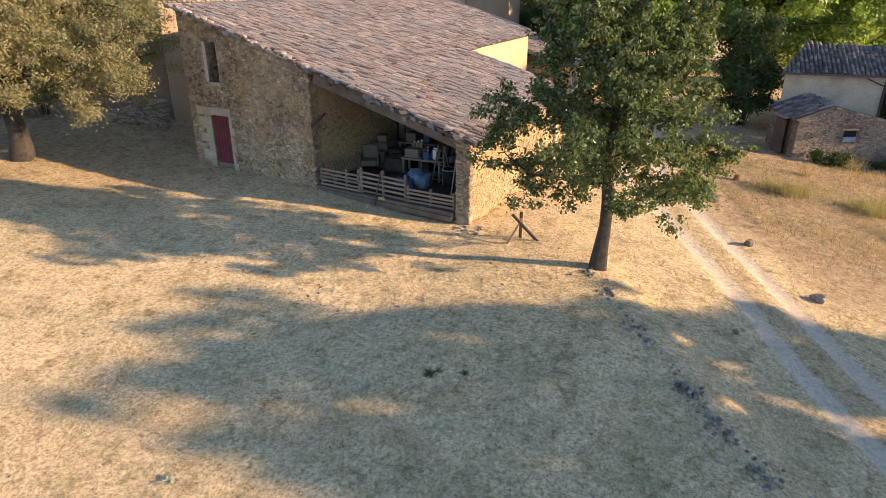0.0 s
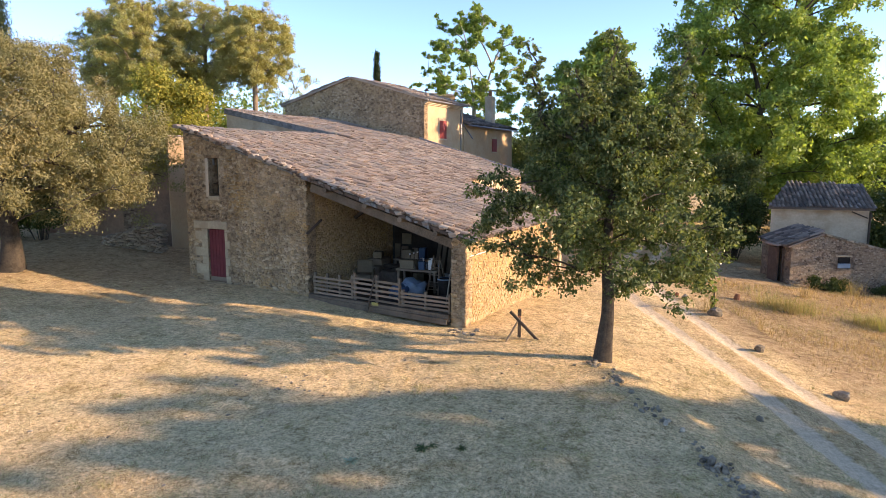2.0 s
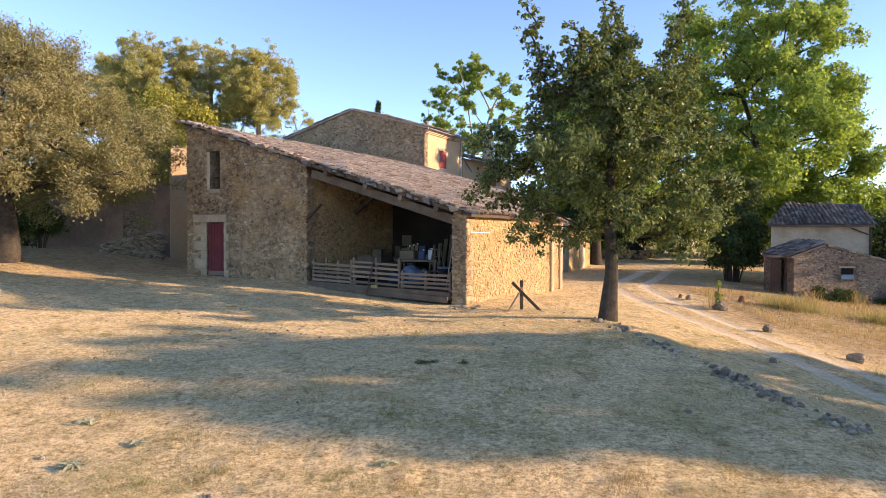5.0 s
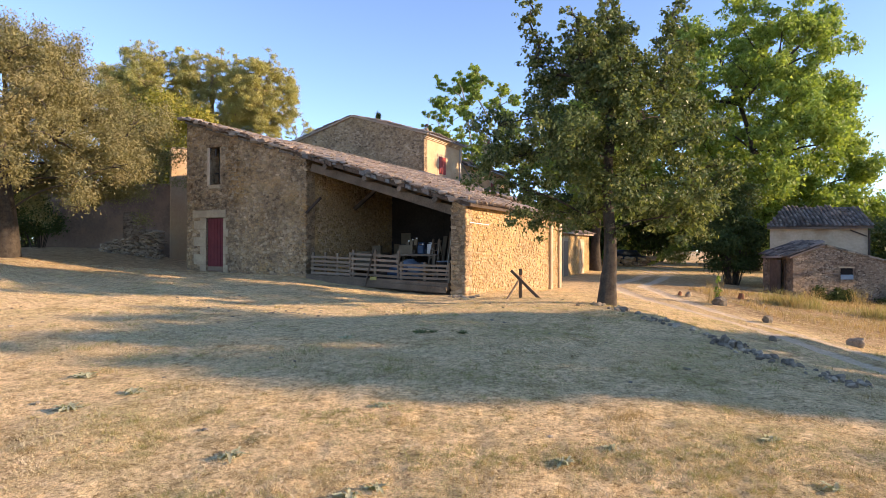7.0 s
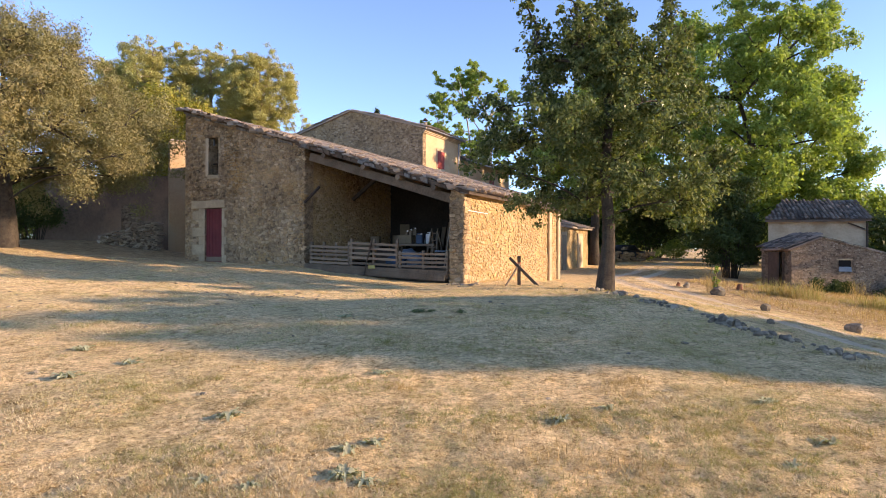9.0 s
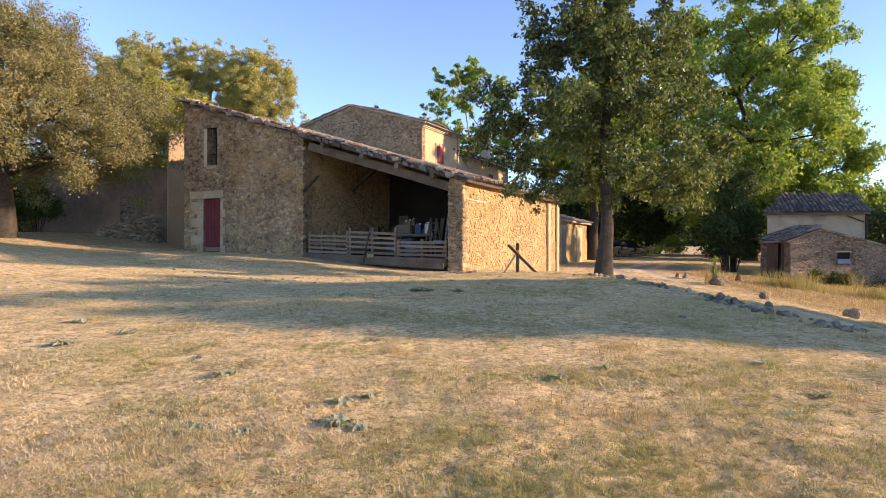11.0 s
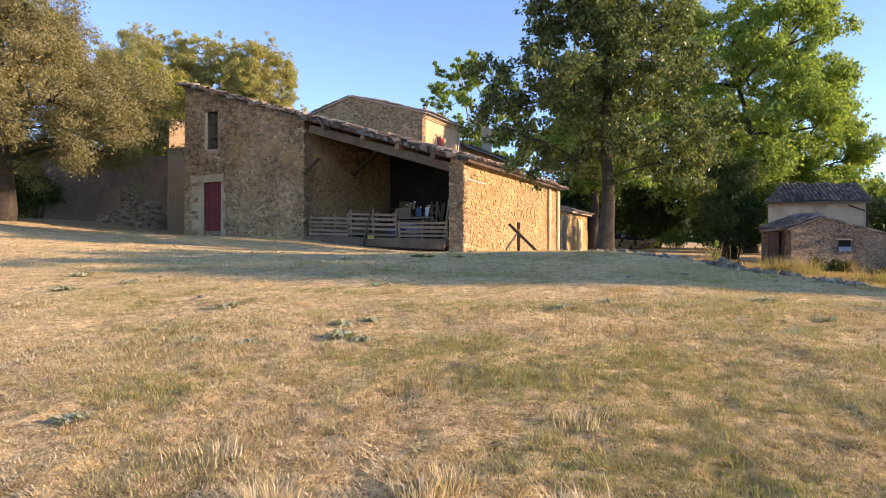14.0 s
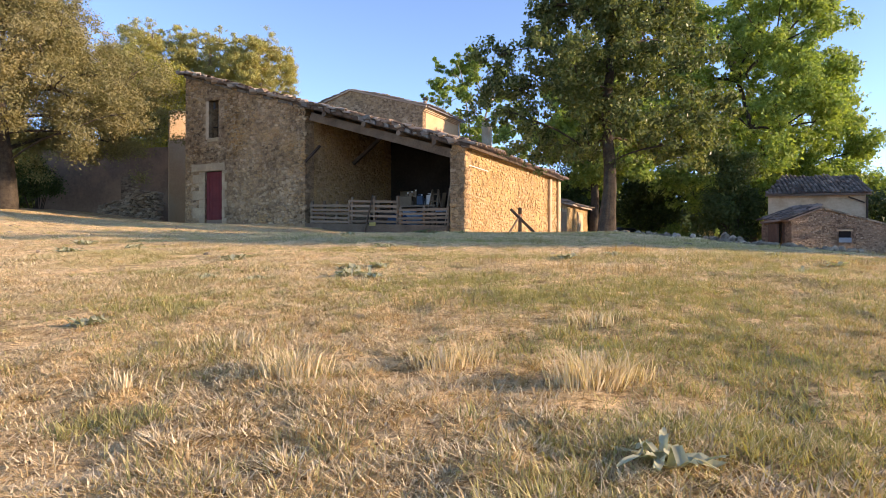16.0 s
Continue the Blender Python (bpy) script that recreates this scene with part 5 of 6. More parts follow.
for k in range(84):
    x, y = (rng.uniform(-12, 4), rng.uniform(6, 20)) if k < 56 else (rng.normal(-4.0, 0.8), rng.normal(16.0, 0.35))
    rock(x, y, rng.uniform(0.025, 0.065), "small pale stone in the lawn", "loose stones", 0.5, 0.3)
for k in range(18):
    x, y = 0.9 + rng.normal(0, 0.35) + 0.0, 20.9 + rng.normal(0, 0.25)
    rock(x, y, rng.uniform(0.05, 0.12), "rubble stone at the foot of the pillar", "rubble at the pillar")


# ---- trees ----
def leaves(r, centres, radii, count, size, droop=0.2, shell=0.55, narrow=0.5, flat=0.75, simple=True):
    """Diamond leaves scattered through clumps: thick in the outer part of each clump, bent along the midrib."""
    k = r.choice(len(centres), count, p=radii ** 2 / (radii ** 2).sum())
    d = r.normal(size=(count, 3))
    p = centres[k] + d * (radii[k] * (1 - shell * 0.4) * 0.52)[:, None] * [1, 1, flat]
    d /= np.linalg.norm(d, axis=1, keepdims=True)
    nrm = d * 0.7 + r.normal(size=(count, 3)) * 0.6 + [0, 0, 0.35]
    ax = np.cross(nrm, r.normal(size=(count, 3)))
    ax[:, 2] -= droop
    ax /= np.linalg.norm(ax, axis=1, keepdims=True)
    side = np.cross(ax, nrm)
    side /= np.linalg.norm(side, axis=1, keepdims=True) + 1e-9
    s = (size * r.uniform(0.6, 1.35, count))[:, None]
    up = np.cross(side, ax)
    if simple:
        return np.stack([p - ax * s * 0.5 + side * s * narrow * 0.5, p - ax * s * 0.4 - side * s * narrow * 0.5, p + ax * s * 0.55], 1).reshape(-1, 3), np.arange(count * 3).reshape(-1, 3)
    v = np.stack([p - ax * s * 0.5, p + side * s * narrow * 0.5 + up * s * 0.08, p + ax * s * 0.5, p - side * s * narrow * 0.5 + up * s * 0.08], 1).reshape(-1, 3)
    return v, np.arange(count * 4).reshape(-1, 4)


def make_tree(name, label, x, y, height, spread, crown_low, count, leaf_size, leaf, bark, seed, trunk=0.24, lobes=46, lobe=(0.8, 1.5), offset=(0, 0), profile=None, lean=(0, 0), shell=0.5, narrow=0.5, limbs=9, fork=0.4, jag=0.0, group="", fill=0.45, extra=(), flat=0.75, sprays=7):
    """A tree: trunk, limbs that reach to the foliage clumps, and a crown of many leaves with gaps."""
    r = np.random.default_rng(seed)
    z0 = gz(x, y)
    ob = thing(name, pose(x, y, z0 - 0.05), label, "tree", group)
    prof = profile or (lambda t: math.sin(math.pi * min(1, 0.12 + 0.88 * t)) ** 0.6)
    cs, rs = [], []
    for i in range(lobes):
        t = (i + r.random()) / lobes
        t = t ** 0.85
        ang = i * 2.399 + r.normal(0, 0.4)
        rr = spread * prof(t) * (r.random() ** fill)
        rl = r.uniform(*lobe) * (1 - 0.35 * t)
        reach = max(rr - rl * 0.6, 0.0)
        z = crown_low + rl * 0.6 + (height - crown_low - rl) * t + r.normal(0, jag)
        cs.append((offset[0] * t + math.cos(ang) * reach, offset[1] * t + math.sin(ang) * reach, z))
        rs.append(rl)
    for ex, ey, ez, er in extra:
        cs.append((ex, ey, ez))
        rs.append(er)
    lobes = len(cs)
    cs, rs = np.array(cs), np.array(rs)
    fz = crown_low + (height - crown_low) * fork
    n = 9
    tp = np.array([[offset[0] * 0.4 * (i / (n - 1)) ** 2 + 0.05 * math.sin(i * 1.3 + seed), offset[1] * 0.4 * (i / (n - 1)) ** 2, fz * i / (n - 1)] for i in range(n)])
    tr = np.array([trunk * (1.35 if i == 0 else 1.08 if i == 1 else 1 - 0.5 * i / (n - 1)) for i in range(n)])
    tv, tf = tube(tp, tr, 14)
    core = np.repeat(tp, 14, 0)
    ribs = np.tile(1 + 0.09 * np.sin(np.arange(14) * 1.8 + seed) + r.normal(0, 0.03, 14), n)[:, None] * (1 + r.normal(0, 0.035, (n * 14, 1)))
    part("trunk", (core + (tv - core) * ribs, tf), bark, ob, "", True)
    woods = []
    roots = tp[3:]
    nodes, run, parent, desc = list(roots), [0.0] * len(roots), [-1] * len(roots), [0] * len(roots)
    near = np.linalg.norm(cs[:, None] - roots[None], axis=2).min(1)
    order = list(np.argsort(near))
    for i in order:
        have = np.array(nodes)
        d = np.linalg.norm(have - cs[i], axis=1)
        k = int(np.argmin(d + 0.45 * np.array(run) + 3.0 * np.maximum(have[:, 2] - cs[i][2] - 0.2, 0)))
        nodes.append(cs[i])
        run.append(run[k] + d[k])
        parent.append(k)
        desc.append(0)
        while k >= 0:
            desc[k] += 1
            k = parent[k]
    first = len(roots)
    thick = sorted(range(first, len(nodes)), key=lambda q: -desc[q])[:limbs]
    for q in range(first, len(nodes)):
        a, b = np.array(nodes[parent[q]]), np.array(nodes[q])
        mid = (a + b) / 2 + [0, 0, 0.12 * np.linalg.norm(b - a)] + r.normal(size=3) * 0.05 * np.linalg.norm(b - a)
        w = np.linspace(0, 1, 5)[:, None]
        pts = (1 - w) ** 2 * a + 2 * w * (1 - w) * mid + w ** 2 * b
        thin = 0.012 + trunk * 0.05 * math.sqrt(desc[q])
        wide = min(trunk * 0.5, max(thin, 0.012 + trunk * 0.05 * math.sqrt(desc[parent[q]] if parent[q] >= first else desc[q] + 1)))
        rad = np.linspace(wide, min(wide, thin), 5)
        if q in thick:
            part("limb", tube(pts, rad, 6), bark, ob, "", True)
        else:
            woods.append(tube(pts, rad, 5))
        i = order[q - first]
        for _ in range(2 if lobes < 200 else 1):
            e = b + r.normal(size=3) * rs[i] * 0.35
            woods.append(tube(np.array([pts[3], (pts[3] + e) / 2 + [0, 0, 0.1], e]), [0.02 + trunk * 0.03, 0.014, 0.005], 4))
    if woods:
        part("fine_branching", joined(woods), bark, ob)["kind"] = "stuff"
    sub_c = (cs[:, None] + r.normal(size=(lobes, sprays, 3)) * rs[:, None, None] * 0.5 * [1, 1, flat]).reshape(-1, 3)
    sub_r = (rs[:, None] * r.uniform(0.18, 0.4 if name == "lawn_tree" else 0.5, (lobes, sprays))).reshape(-1)
    part("crown", leaves(r, sub_c, sub_r, count, leaf_size, 0.25, shell, narrow, flat, name != "lawn_tree"), leaf, ob)
    return ob


LEADERS = [(dx * (0.75 + 0.25 * k / 7) + 0.15 * math.sin(k * 2.3), dy + 0.15 * math.cos(k * 1.9), 6.2 + (top - 6.2) * k / 7, 0.54 - 0.04 * k) for dx, dy, top in ((-2.3, 0.2, 8.8), (-1.2, -0.8, 8.0), (-0.05, 0.1, 9.2), (0.6, 0.9, 8.5), (1.95, -0.1, 8.9), (2.5, 0.6, 7.6)) for k in range(8)]
make_tree("lawn_tree", "dark green broadleaf tree with a bare grey trunk on the lawn", 4.8, 17.8, 7.7, 3.6, 2.35, 66000, 0.118, "leaf_maple", "bark", 11, 0.2, 72, (0.55, 1.0), (0, 0), lambda t: (0.75 + 1.25 * t if t < 0.2 else 1 - 0.9 * max(0, t - 0.25) ** 1.1), limbs=12, fork=0.6, jag=0.3, shell=0.0, narrow=0.58, fill=0.4, extra=LEADERS + [(-3.0, 0.1, 3.5, 0.75), (-2.4, -0.6, 3.2, 0.75), (-3.3, 0.3, 4.4, 0.7), (-3.1, -0.3, 5.0, 0.7), (2.4, 0.2, 2.6, 0.7), (1.7, -0.8, 2.5, 0.7), (3.0, 0.4, 3.0, 0.7)], sprays=13)
make_tree("holm_oak", "large holm oak with a dense olive-gold crown", -17.5, 26.0, 9.5, 7.1, 1.95, 260000, 0.105, "leaf_oak", "bark", 5, 0.38, 170, (1.0, 1.8), (-1.0, 0), lambda t: (0.85 + 0.75 * t if t < 0.2 else 1 - 0.85 * max(0, t - 0.25) ** 1.3), limbs=12, shell=0.0, narrow=0.5, fill=0.25, sprays=7)
make_tree("plane_tree", "tall bright green plane tree behind the hut", 27.2, 55.0, 21.8, 10.0, 2.6, 150000, 0.27, "leaf_plane", "bark", 21, 0.5, 190, (1.3, 2.4), (0, 0), lambda t: (0.8 + 0.7 * t if t < 0.3 else 1 - 0.7 * max(0, t - 0.5) ** 1.2), limbs=12, jag=0.7, shell=0.0, narrow=0.7, fill=0.35, group="plane trees", sprays=11)
make_tree("plane_tree", "tall green plane tree standing behind the lawn tree", 12.4, 50.0, 14.5, 5.8, 4.2, 60000, 0.27, "leaf_plane", "bark", 22, 0.4, 70, (1.0, 1.9), (0, 0), None, jag=0.5, narrow=0.7, shell=0.0, fill=0.35, group="plane trees", sprays=8)
make_tree("slender_plane_tree", "airy plane tree with pale limbs behind the farmhouse", 3.8, 72.0, 20.5, 7.8, 6.0, 52000, 0.24, "leaf_plane", "pale_bark", 24, 0.4, 120, (0.6, 1.25), (0, 0), None, jag=0.6, shell=0.0, narrow=0.7, fill=0.45, sprays=7)


def pine(x, y, height, spread, seed, low=0.55, label="umbrella pine with a rounded olive crown and bare trunk"):
    return make_tree("umbrella_pine", label, x, y, height, spread, height * low, 90000, 0.26, "leaf_pine", "pine_bark", seed, 0.3, 150, (0.55, 1.15), (0.6, 0), lambda t: (0.45 + 1.5 * t if t < 0.35 else 1 - 0.8 * max(0, t - 0.4) ** 1.4), limbs=14, shell=0.0, narrow=0.16, fork=0.85, fill=0.4, group="umbrella pines", flat=0.8, sprays=9)


pine(-27.0, 60.0, 19.2, 5.2, 31)
pine(-22.0, 61.5, 19.0, 5.0, 32)
pine(-17.0, 60.0, 18.2, 4.2, 33, 0.62)
pine(-31.5, 63.0, 18.5, 4.0, 34)
make_tree("pine_sapling", "thin pine with a sparse feathery crown", -15.5, 66.0, 15.0, 4.0, 7.0, 10000, 0.3, "leaf_pine", "pine_bark", 35, 0.2, 26, (0.8, 1.4), narrow=0.16, shell=0.2)


def cypress(x, y, height, wide, seed):
    r = np.random.default_rng(seed)
    ob = thing("cypress", pose(x, y, gz(x, y)), "narrow dark green cypress", "tree", "cypresses")
    part("trunk", tube([[0, 0, 0], [0, 0, height * 0.5], [0, 0, height * 0.95]], [0.2, 0.12, 0.02], 7), "bark", ob, "", True)
    t = r.random(16000) ** 0.9
    cs = np.stack([np.cos(t * 917) * wide * 0.5 * (1 - t) ** 0.6, np.sin(t * 917) * wide * 0.5 * (1 - t) ** 0.6, 0.4 + t * (height - 0.5)], -1)[:400]
    part("crown", leaves(r, cs, np.full(400, wide * 0.28), 12000, 0.3, -0.8, 0.3, 0.25, 1.4), "cypress", ob)


cypress(-7.6, 80.0, 17.3, 1.15, 41)
cypress(-39.5, 60.0, 20.5, 2.0, 42)
cypress(18.5, 75.0, 15.0, 1.8, 43)


def shrub(name, label, x, y, w, d, h, count, size, leaf, seed, narrow=0.55, lobes=12, base=0.0):
    r = np.random.default_rng(seed)
    ob = thing(name, pose(x, y, gz(x, y) + base), label, "shrub")
    cs = np.stack([r.uniform(-w, w, lobes) * 0.6, r.uniform(-d, d, lobes) * 0.6, r.uniform(0.15, 0.75, lobes) * h], -1)
    rs = r.uniform(0.25, 0.45, lobes) * min(h, w)
    for c in cs:
        part("stem", tube(np.array([[c[0] * 0.3, c[1] * 0.3, -0.1 - base] if base == 0 else [c[0] * 0.8, c[1], c[2] * 0.3], c * 0.6, c]), [0.03, 0.02, 0.008], 4), "bark", ob)
    part("foliage", leaves(r, cs, rs, count, size, 0.2, 0.35, narrow), leaf, ob)


shrub("wild_vine", "yellow-green vine rising over the courtyard wall", -16.4, 40.0, 3.0, 1.5, 13.0, 32000, 0.17, "leaf_vine", 51, 0.75, 40)
shrub("thicket", "yellow-green thicket below the pines", -24.0, 54.0, 8.0, 1.6, 12.0, 18000, 0.3, "leaf_vine", 66, 0.6, 44)
shrub("thicket", "yellow-green thicket behind the barn", -14.0, 52.0, 4.0, 1.4, 10.0, 10000, 0.26, "leaf_vine", 67, 0.6, 30)
shrub("thicket", "dark thicket behind the pines", -27.0, 72.0, 12.0, 2.0, 14.5, 16000, 0.4, "leaf_plane", 68, 0.6, 44)
shrub("laurel_shrub", "dark shrub beside the courtyard wall", -20.6, 33.0, 1.3, 0.8, 3.4, 9000, 0.12, "leaf_dark", 52)
shrub("laurel_shrub", "dark shrub in the shade of the oak", -23.8, 33.5, 3.0, 0.8, 3.2, 16000, 0.13, "leaf_dark", 53)
shrub("nettle_patch", "dark nettles along the foot of the hut", 20.6, 32.9, 1.5, 0.4, 0.75, 5000, 0.1, "leaf_dark", 54)
shrub("nettle_patch", "dark weeds along the foot of the hut", 24.0, 32.8, 2.0, 0.4, 0.8, 5000, 0.1, "leaf_dark", 55)
shrub("hedge", "overgrown hedge behind the yard", 12.0, 62.0, 6.0, 2.0, 4.2, 16000, 0.28, "leaf_dark", 56, 0.6, 24)
shrub("hedge", "overgrown hedge at the far side of the yard", 20.0, 80.0, 9.0, 2.0, 5.5, 16000, 0.34, "leaf_plane", 57, 0.6, 24)
shrub("hedge", "tall dark thicket beside the hut", 18.8, 40.6, 2.1, 1.4, 8.5, 26000, 0.18, "leaf_dark", 59, 0.6, 44)
shrub("hedge", "low clipped bright green hedge at the yard's edge", 12.6, 56.5, 3.0, 0.8, 1.1, 5000, 0.15, "leaf_plane", 62, 0.6, 26)
shrub("tall_weed", "tall half-green weed growing beside a boulder", 11.65, 26.4, 0.16, 0.16, 1.5, 500, 0.13, "leaf_plane", 63, 0.3, 9)
shrub("hedge", "tall leafy hedge behind the hut", 29.5, 52.0, 4.0, 1.4, 7.0, 14000, 0.26, "leaf_plane", 64, 0.6, 24)
shrub("hedge", "tall leafy hedge at the field's edge", 37.0, 57.0, 4.5, 1.4, 9.0, 14000, 0.3, "leaf_plane", 65, 0.6, 24)
shrub("hedge", "leafy bank behind the hut", 31.0, 44.0, 4.5, 2.0, 5.0, 14000, 0.26, "leaf_dark", 60, 0.6, 20)
for k, (x, y, w, h) in enumerate(((8.0, 64.0, 4.5, 5.5), (15.0, 66.0, 4.8, 9.0), (22.0, 65.0, 4.8, 9.0), (29.0, 63.0, 4.5, 7.5), (12.0, 90.0, 6.0, 9.0), (26.0, 92.0, 7.0, 9.0))):
    shrub("thicket", "tall dark thicket closing off the yard", x, y, w, 1.6, h, 15000, 0.3, "leaf_dark", 110 + k, 0.6, 60)
for k, (x, y, w, h) in enumerate(((13.5, 58.0, 1.6, 1.2), (16.5, 60.0, 2.0, 1.6), (19.5, 58.5, 1.5, 1.0), (10.5, 52.0, 1.2, 1.4), (23.0, 62.0, 2.0, 2.2))):
    shrub("yard_bush", "low green bush at the far side of the yard", x, y, w, 0.9, h, 2600, 0.16, "leaf_plane", 90 + k, 0.6, 8)
shrub("ivy", "ivy over the top of the courtyard wall", -16.5, 34.3, 2.5, 0.5, 1.8, 9000, 0.12, "leaf_dark", 61, 0.7, 22, 4.2)
shrub("thicket", "dark thicket behind the courtyard wall", -26.5, 41.0, 6.0, 1.5, 7.0, 20000, 0.2, "leaf_dark", 69, 0.6, 40)

# trees outside the picture whose shade falls across the lawn
def crown_edge(t):
    return 0.93 + 0.1 * t if t < 0.35 else 0.965 - 0.9 * max(0.0, t - 0.35) ** 1.25


make_tree("shade_tree", "broad spreading tree at the edge of the field", 31.0, 6.7, 12.5, 7.5, 1.6, 62000, 0.34, "leaf_maple", "bark", 70, 0.42, 120, (1.0, 1.7), (-0.3, -1.3), crown_edge, limbs=10, group="field-edge trees", jag=0.3, shell=0.2, fill=0.3)
# Unseen trees, added to keep the hut front and the yard in shade.
for k, (x, y, h, s, low) in enumerate(((33.5, 33.6, 11.0, 2.8, 1.0), (42, 30.4, 13.0, 2.4, 1.0), (47, 38.0, 14.0, 3.6, 1.0), (44, 33.8, 14.0, 3.0, 1.0), (37.5, 32.2, 12.0, 2.4, 0.8))):
    make_tree("shade_tree", "unseen broadleaf tree added to shade hut and yard", x, y, h, s, low, 10500, 0.34, "leaf_maple", "bark", 71 + k, 0.3, 60, (0.8, 1.5), (0, 0), None, limbs=6, group="field-edge trees", jag=0.4, shell=0.3)

# far woods
r = np.random.default_rng(90)
cs, rs = [], []
for k in range(420):
    a = r.uniform(-1.35, 1.25)
    d = r.uniform(115, 170)
    x, y = d * math.sin(a), d * math.cos(a)
    h = r.uniform(5, 11)
    cs.append((x, y, gz(x, y) + h * r.uniform(0.2, 0.8)))
    rs.append(r.uniform(2.0, 4.2))
woods = part("far_woods", leaves(r, np.array(cs), np.array(rs), 60000, 1.5, 0.2, 0.5, 0.7), "leaf_dark")
tagged(woods, "distant belt of mixed woods", "woods", "", "stuff")

# ---- grass ----
def blades(r, x, y, height, width, lean=0.5, outward=None, bent=True):
    """Bent blades: three-cornered, with a kink."""
    n = len(x)
    z = surface_z(x, y) - 0.004
    a = r.uniform(0, 2 * math.pi, n) if outward is None else outward - math.pi / 2 + r.normal(0, 0.7, n)
    side = np.stack([np.cos(a), np.sin(a), np.zeros(n)], -1)
    fall = np.stack([-np.sin(a), np.cos(a), np.zeros(n)], -1) * (r.uniform(0.1, 1.0, n) * lean * height)[:, None]
    p = np.stack([x, y, z], -1)
    w = (width * r.uniform(0.6, 1.3, n))[:, None] * side
    up = np.stack([np.zeros(n), np.zeros(n), height], -1)
    tip = p + up + fall * 1.3
    if not bent:
        return np.stack([p - w, p + w, tip], 1).reshape(-1, 3), np.arange(n * 3).reshape(-1, 3)
    m = p + up * 0.62 + fall * 0.4
    v = np.stack([p - w, p + w, m + w * 0.75, m - w * 0.75, tip], 1).reshape(-1, 3)
    k = np.arange(n)[:, None] * 5
    return v, np.concatenate([k + [0, 1, 2], k + [0, 2, 3], k + [3, 2, 4]])


def patchy(x, y, s=1.0):
    return np.sin(x * 1.7 * s + 1.3 * np.sin(y * 1.1 * s)) * np.sin(y * 1.9 * s + 1.1 * np.sin(x * 1.5 * s))


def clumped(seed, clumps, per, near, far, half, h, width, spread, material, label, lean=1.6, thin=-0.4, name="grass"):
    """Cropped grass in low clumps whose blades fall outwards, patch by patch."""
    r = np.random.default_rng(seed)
    # Clumps fill only a wedge widening away from the camera, with feathered edges.
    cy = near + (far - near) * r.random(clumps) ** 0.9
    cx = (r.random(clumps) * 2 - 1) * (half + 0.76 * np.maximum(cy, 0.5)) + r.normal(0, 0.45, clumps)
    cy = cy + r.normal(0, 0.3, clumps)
    keep = 0.7 * patchy(cx, cy) + 0.6 * patchy(cx, cy, 2.9) + 0.8 * patchy(cx, cy, 6.7) + r.normal(0, 0.6, clumps) > thin
    d = np.stack([cx - 0.94, cy - 21.4], -1)
    u, s = -(d @ [0.891, -0.454]), d @ [0.454, 0.891]
    keep &= ~((s > -0.1) & (u > -0.1) & (u < 14)) & (track_amount(cx, cy) < 0.4)
    cx, cy = cx[keep], cy[keep]
    n = len(cx)
    tall = h * r.uniform(0.4, 1.5, n) * (1 + 0.5 * np.clip(patchy(cx, cy, 0.6), -0.6, 1))
    off = r.normal(0, spread, (n, per, 2)) * r.uniform(0.5, 1.5, (n, 1, 1))
    x, y = (cx[:, None] + off[..., 0]).ravel(), (cy[:, None] + off[..., 1]).ravel()
    hh = (tall[:, None] * r.uniform(0.3, 1.2, (n, per))).ravel()
    ob = part(name, blades(r, x, y, hh, width, lean, np.arctan2(off[..., 1], off[..., 0]).ravel(), name == "straw_stalks"), material)
    tagged(ob, label, "grass", "", "stuff")


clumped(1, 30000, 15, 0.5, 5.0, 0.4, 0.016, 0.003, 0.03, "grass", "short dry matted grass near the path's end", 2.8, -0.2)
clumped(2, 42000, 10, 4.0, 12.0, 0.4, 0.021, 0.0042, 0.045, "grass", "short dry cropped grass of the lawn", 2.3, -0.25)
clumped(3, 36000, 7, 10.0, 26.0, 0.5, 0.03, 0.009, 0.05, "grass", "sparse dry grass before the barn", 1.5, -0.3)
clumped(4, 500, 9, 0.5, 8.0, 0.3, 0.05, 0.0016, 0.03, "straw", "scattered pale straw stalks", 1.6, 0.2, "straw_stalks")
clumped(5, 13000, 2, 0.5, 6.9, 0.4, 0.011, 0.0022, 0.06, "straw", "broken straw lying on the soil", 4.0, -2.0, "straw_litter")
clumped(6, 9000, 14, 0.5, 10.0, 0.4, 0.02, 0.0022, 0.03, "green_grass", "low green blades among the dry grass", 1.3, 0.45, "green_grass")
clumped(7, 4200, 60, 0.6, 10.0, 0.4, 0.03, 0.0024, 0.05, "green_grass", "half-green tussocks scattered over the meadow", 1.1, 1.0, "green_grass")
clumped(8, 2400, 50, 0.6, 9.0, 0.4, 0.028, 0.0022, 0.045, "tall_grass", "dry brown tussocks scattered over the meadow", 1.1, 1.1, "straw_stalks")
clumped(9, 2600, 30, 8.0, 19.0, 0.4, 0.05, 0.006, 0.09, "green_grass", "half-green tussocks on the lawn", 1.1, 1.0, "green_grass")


def meadow_patch(seed, x, y, wide, deep, n, h, material, label):
    """A loose patch of low growth with a ragged edge."""
    r = np.random.default_rng(seed)
    c = r.normal(0, 1, (n // 14, 2)) * [wide, deep] + [x, y]
    off = r.normal(0, 0.022, (len(c), 14, 2))
    p = (c[:, None] + off).reshape(-1, 2)
    hh = np.repeat(h * r.uniform(0.4, 1.4, len(c)), 14) * r.uniform(0.4, 1.2, len(p))
    ob = part("grass_patch", blades(r, p[:, 0], p[:, 1], hh, 0.0027, 1.2, np.arctan2(off[..., 1], off[..., 0]).ravel(), False), material)
    tagged(ob, label, "grass", "green patches", "stuff")


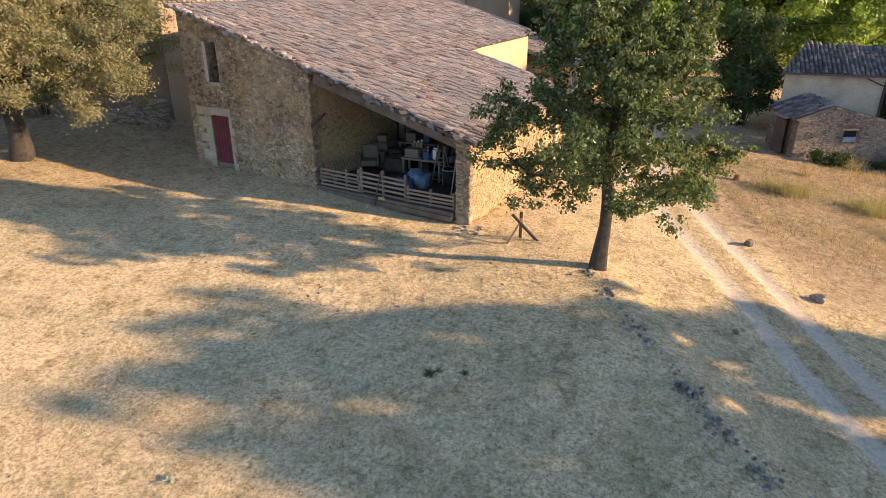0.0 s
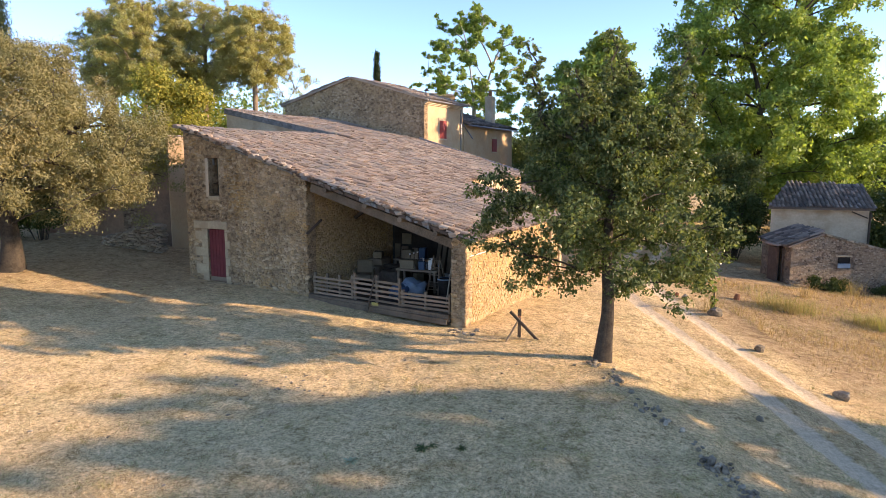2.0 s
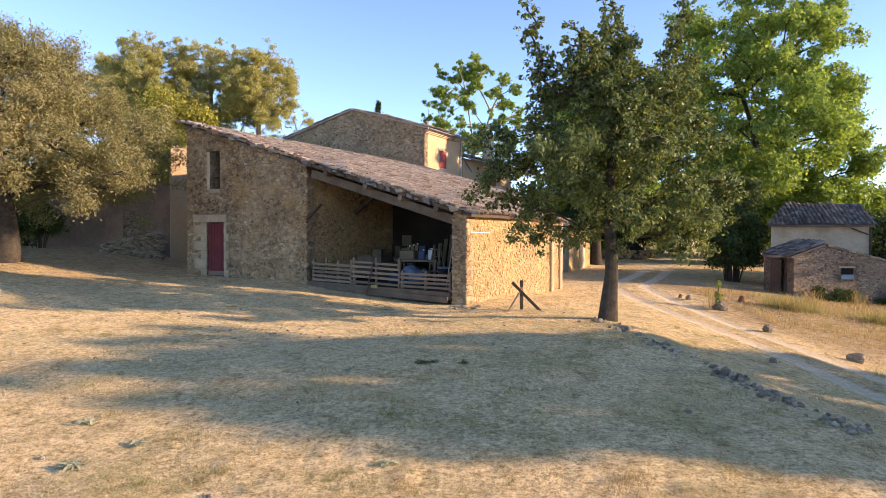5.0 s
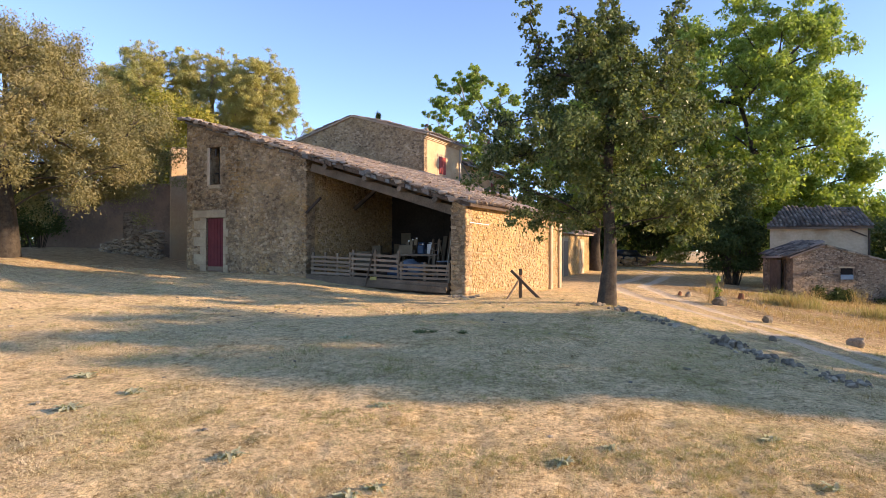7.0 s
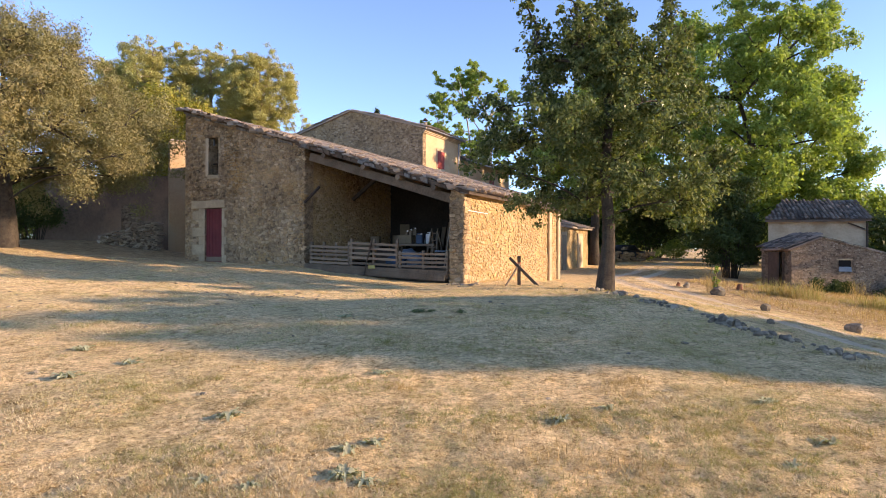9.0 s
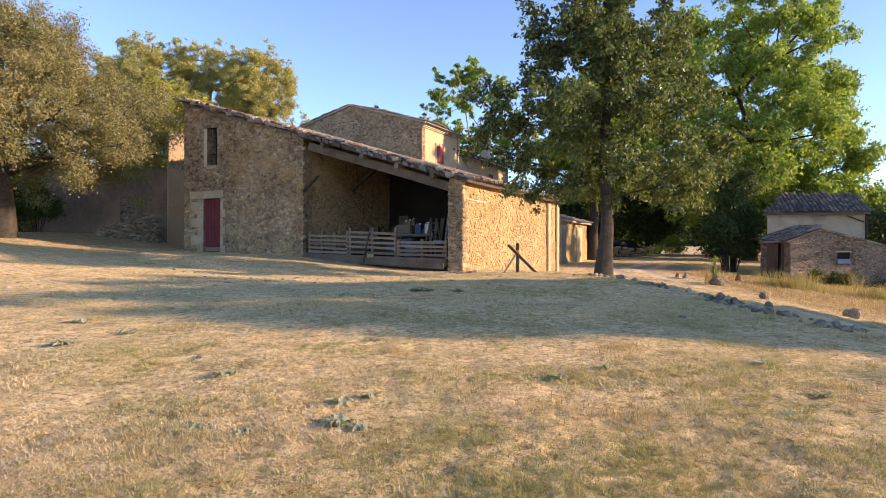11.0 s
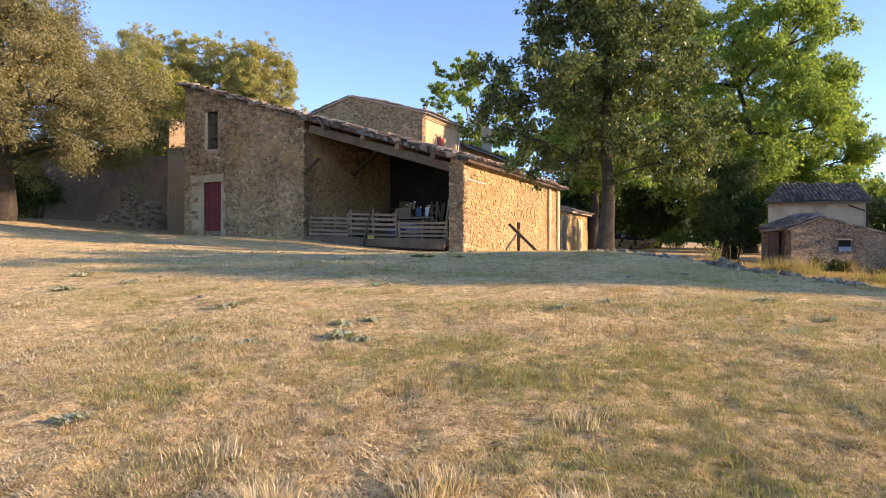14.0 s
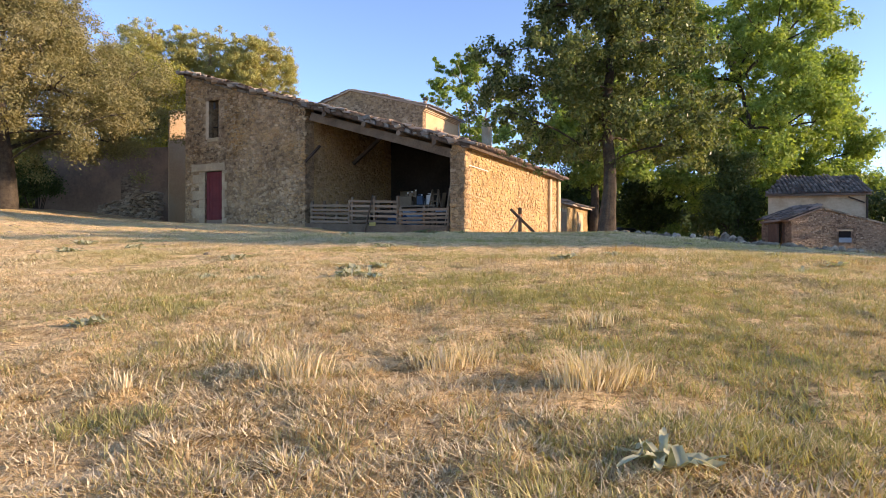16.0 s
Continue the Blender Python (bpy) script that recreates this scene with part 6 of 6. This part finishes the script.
for k, (x, y, wide, deep, n) in enumerate(((0.95, 1.5, 0.22, 0.16, 5000), (1.25, 2.1, 0.3, 0.25, 6000), (0.75, 2.5, 0.35, 0.2, 5000), (0.45, 1.5, 0.15, 0.1, 1800), (1.9, 3.2, 0.6, 0.35, 8000), (0.9, 3.6, 0.5, 0.25, 5000), (-0.3, 4.0, 0.4, 0.3, 4000), (-0.95, 1.75, 0.08, 0.07, 900), (-1.0, 2.5, 0.2, 0.15, 1500), (-1.6, 3.7, 0.4, 0.3, 3000), (0.2, 1.25, 0.1, 0.06, 900))):
    meadow_patch(400 + k, x, y, wide, deep, int(n * 1.1), 0.029, "green_grass", "patch of half-green low grass in the dry meadow")
for k, (x, y, wide, deep, n) in enumerate(((0.27, 4.5, 0.3, 0.22, 6500), (1.44, 4.1, 0.35, 0.25, 7500), (0.47, 3.6, 0.25, 0.16, 4500), (2.5, 5.0, 0.5, 0.28, 8000), (-1.5, 3.5, 0.22, 0.16, 3600), (1.8, 6.0, 0.6, 0.22, 7000), (0.1, 6.0, 0.5, 0.2, 5000), (-2.2, 5.2, 0.35, 0.18, 3600), (3.4, 6.2, 0.6, 0.3, 6500), (-1.0, 7.2, 0.5, 0.25, 4500), (2.9, 4.0, 0.3, 0.22, 5000), (1.9, 12.4, 1.1, 0.6, 9000), (3.8, 14.8, 0.8, 0.5, 6000), (0.6, 9.2, 0.9, 0.4, 7000))):
    meadow_patch(460 + k, x, y, wide, deep, int(n * 0.65), 0.034, "green_grass", "olive-green clump of low growth in the dry meadow")
for k, (x, y, wide, deep, n) in enumerate(((-0.7, 3.0, 0.5, 0.3, 5000), (0.15, 2.9, 0.5, 0.3, 5000), (-0.3, 1.7, 0.4, 0.25, 5000), (-1.2, 2.2, 0.3, 0.2, 3000), (0.5, 2.15, 0.3, 0.12, 3000), (1.5, 2.7, 0.4, 0.3, 4000))):
    meadow_patch(430 + k, x, y, wide, deep, int(n * 0.7), 0.024, "tall_grass", "patch of rough brown dry grass in the meadow")


def tuft(x, y, h, wide, count, seed, label="bleached clump of dry grass", material="straw"):
    r = np.random.default_rng(seed)
    px, py = x + r.normal(0, wide, count), y + r.normal(0, wide * 0.7, count)
    ob = part("grass_tuft", blades(r, px, py, h * r.uniform(0.4, 1.15, count), 0.0023 if h < 0.3 else 0.006, 0.9, np.arctan2(py - y, px - x)), material)
    tagged(ob, label, "grass tuft", "dry tufts", "stuff")


for k, (x, y, h, w, c) in enumerate(((-0.52, 2.13, 0.115, 0.055, 230), (0.1, 2.3, 0.09, 0.045, 150), (0.0, 2.22, 0.09, 0.04, 100), (0.47, 1.98, 0.125, 0.06, 260), (0.58, 2.05, 0.11, 0.05, 130), (-0.85, 2.6, 0.07, 0.09, 140), (0.72, 2.9, 0.07, 0.07, 120), (-1.05, 2.05, 0.06, 0.06, 90))):
    tuft(x, y, h, w, c, 100 + k)
for k in range(22):
    rr = np.random.default_rng(130 + k)
    tuft(rr.uniform(-5, 6), rr.uniform(3.0, 10.0), rr.uniform(0.05, 0.09), rr.uniform(0.1, 0.25), 200, 160 + k, "low clump of half-green grass", "tall_grass")


def rosette(x, y, size, seed, n=14, material="mullein"):
    """A felted mullein-like plant: broad curved leaves on the ground."""
    r = np.random.default_rng(seed)
    ob = thing("mullein_rosette", pose(x, y, float(surface_z(x, y))), "flat rosette of broad grey-green felted leaves", "plant", "mulleins")
    for i in range(n):
        a, L, w = i * 2.4 + r.normal(0, 0.3), size * r.uniform(0.3, 1.1), size * r.uniform(0.06, 0.11)
        rise = r.uniform(0.0, 0.5) ** 1.6
        v, f = [], []
        for j in range(6):
            t = j / 5
            half = w * math.sin(math.pi * min(0.97, 0.1 + t * 0.9)) ** 0.7
            c = Vector((math.cos(a) * L * t, math.sin(a) * L * t, 0.01 + rise * L * math.sin(t * 2.4) * 0.7 + r.normal(0, 0.012)))
            s = Vector((-math.sin(a), math.cos(a), 0.4 * r.normal()))
            v += [tuple(c - s * half + Vector((0, 0, half * 0.35))), tuple(c), tuple(c + s * half + Vector((0, 0, half * 0.35)))]
        for j in range(5):
            b = j * 3
            f += [[b, b + 1, b + 4, b + 3], [b + 1, b + 2, b + 5, b + 4]]
        part("leaf", (v, f), material, ob, "", True)
    return ob


for k, (x, y, s, n) in enumerate(((-0.67, 4.8, 0.22, 22), (-0.5, 4.65, 0.16, 12), (-0.72, 5.3, 0.2, 12), (-0.5, 5.45, 0.18, 10), (-1.72, 4.72, 0.17, 10), (-1.36, 4.64, 0.17, 10), (-2.0, 6.15, 0.24, 12), (1.2, 5.9, 0.16, 10), (2.85, 4.9, 0.14, 8), (-4.5, 7.8, 0.28, 14), (-5.1, 9.2, 0.24, 10), (3.45, 5.4, 0.16, 8), (1.74, 6.25, 0.14, 8), (3.5, 6.55, 0.2, 12), (-4.05, 8.45, 0.25, 12), (-0.65, 7.65, 0.2, 10), (-1.72, 3.05, 0.16, 9), (0.5, 1.36, 0.19, 9), (-1.7, 11.85, 0.3, 10))):
    rosette(x, y, s * 0.8, 200 + k, int(n * 2.4))
for k, (x, y, s, n) in enumerate(((-0.3, 12.25, 0.22, 26), (0.5, 12.28, 0.17, 20), (-0.1, 12.4, 0.15, 16))):
    tagged(rosette(x, y, s, 240 + k, n, "leaf_maple"), "low dark green weed on the shaded lawn", "plant", "dark weeds")

# tall dry grass on the bank below the hut
r = np.random.default_rng(300)
n = 30000
x, y = r.uniform(12.6, 30, n), r.uniform(20, 33, n)
keep = (y > 21.5 + (x - 12.6) * -0.1 + r.normal(0, 0.8, n)) & (y < 32.6)
bank = part("tall_grass", blades(r, x[keep], y[keep], r.uniform(0.06, 0.26, keep.sum()) * (0.7 + 0.5 * patchy(x[keep], y[keep], 0.5)), 0.009, 0.6), "tall_grass")
tagged(bank, "tall golden dry grass on the bank below the hut", "grass", "", "stuff")
for k, (x, y, h) in enumerate(((11.6, 26.6, 1.1), (21.5, 32.3, 1.0), (24.6, 32.2, 1.3), (18.0, 30.5, 0.8), (23.0, 30.0, 1.0))):
    tuft(x, y, h, 0.22, 120, 320 + k, "tall half-green weed stalks", "tall_grass")
for k in range(16):
    rr = np.random.default_rng(340 + k)
    tuft(rr.uniform(13.2, 21.5), rr.uniform(22.5, 31.0), rr.uniform(0.4, 0.85), rr.uniform(0.2, 0.45), 150, 360 + k, "clump of rank half-green weeds on the dry bank", "green_grass" if k % 2 else "tall_grass")
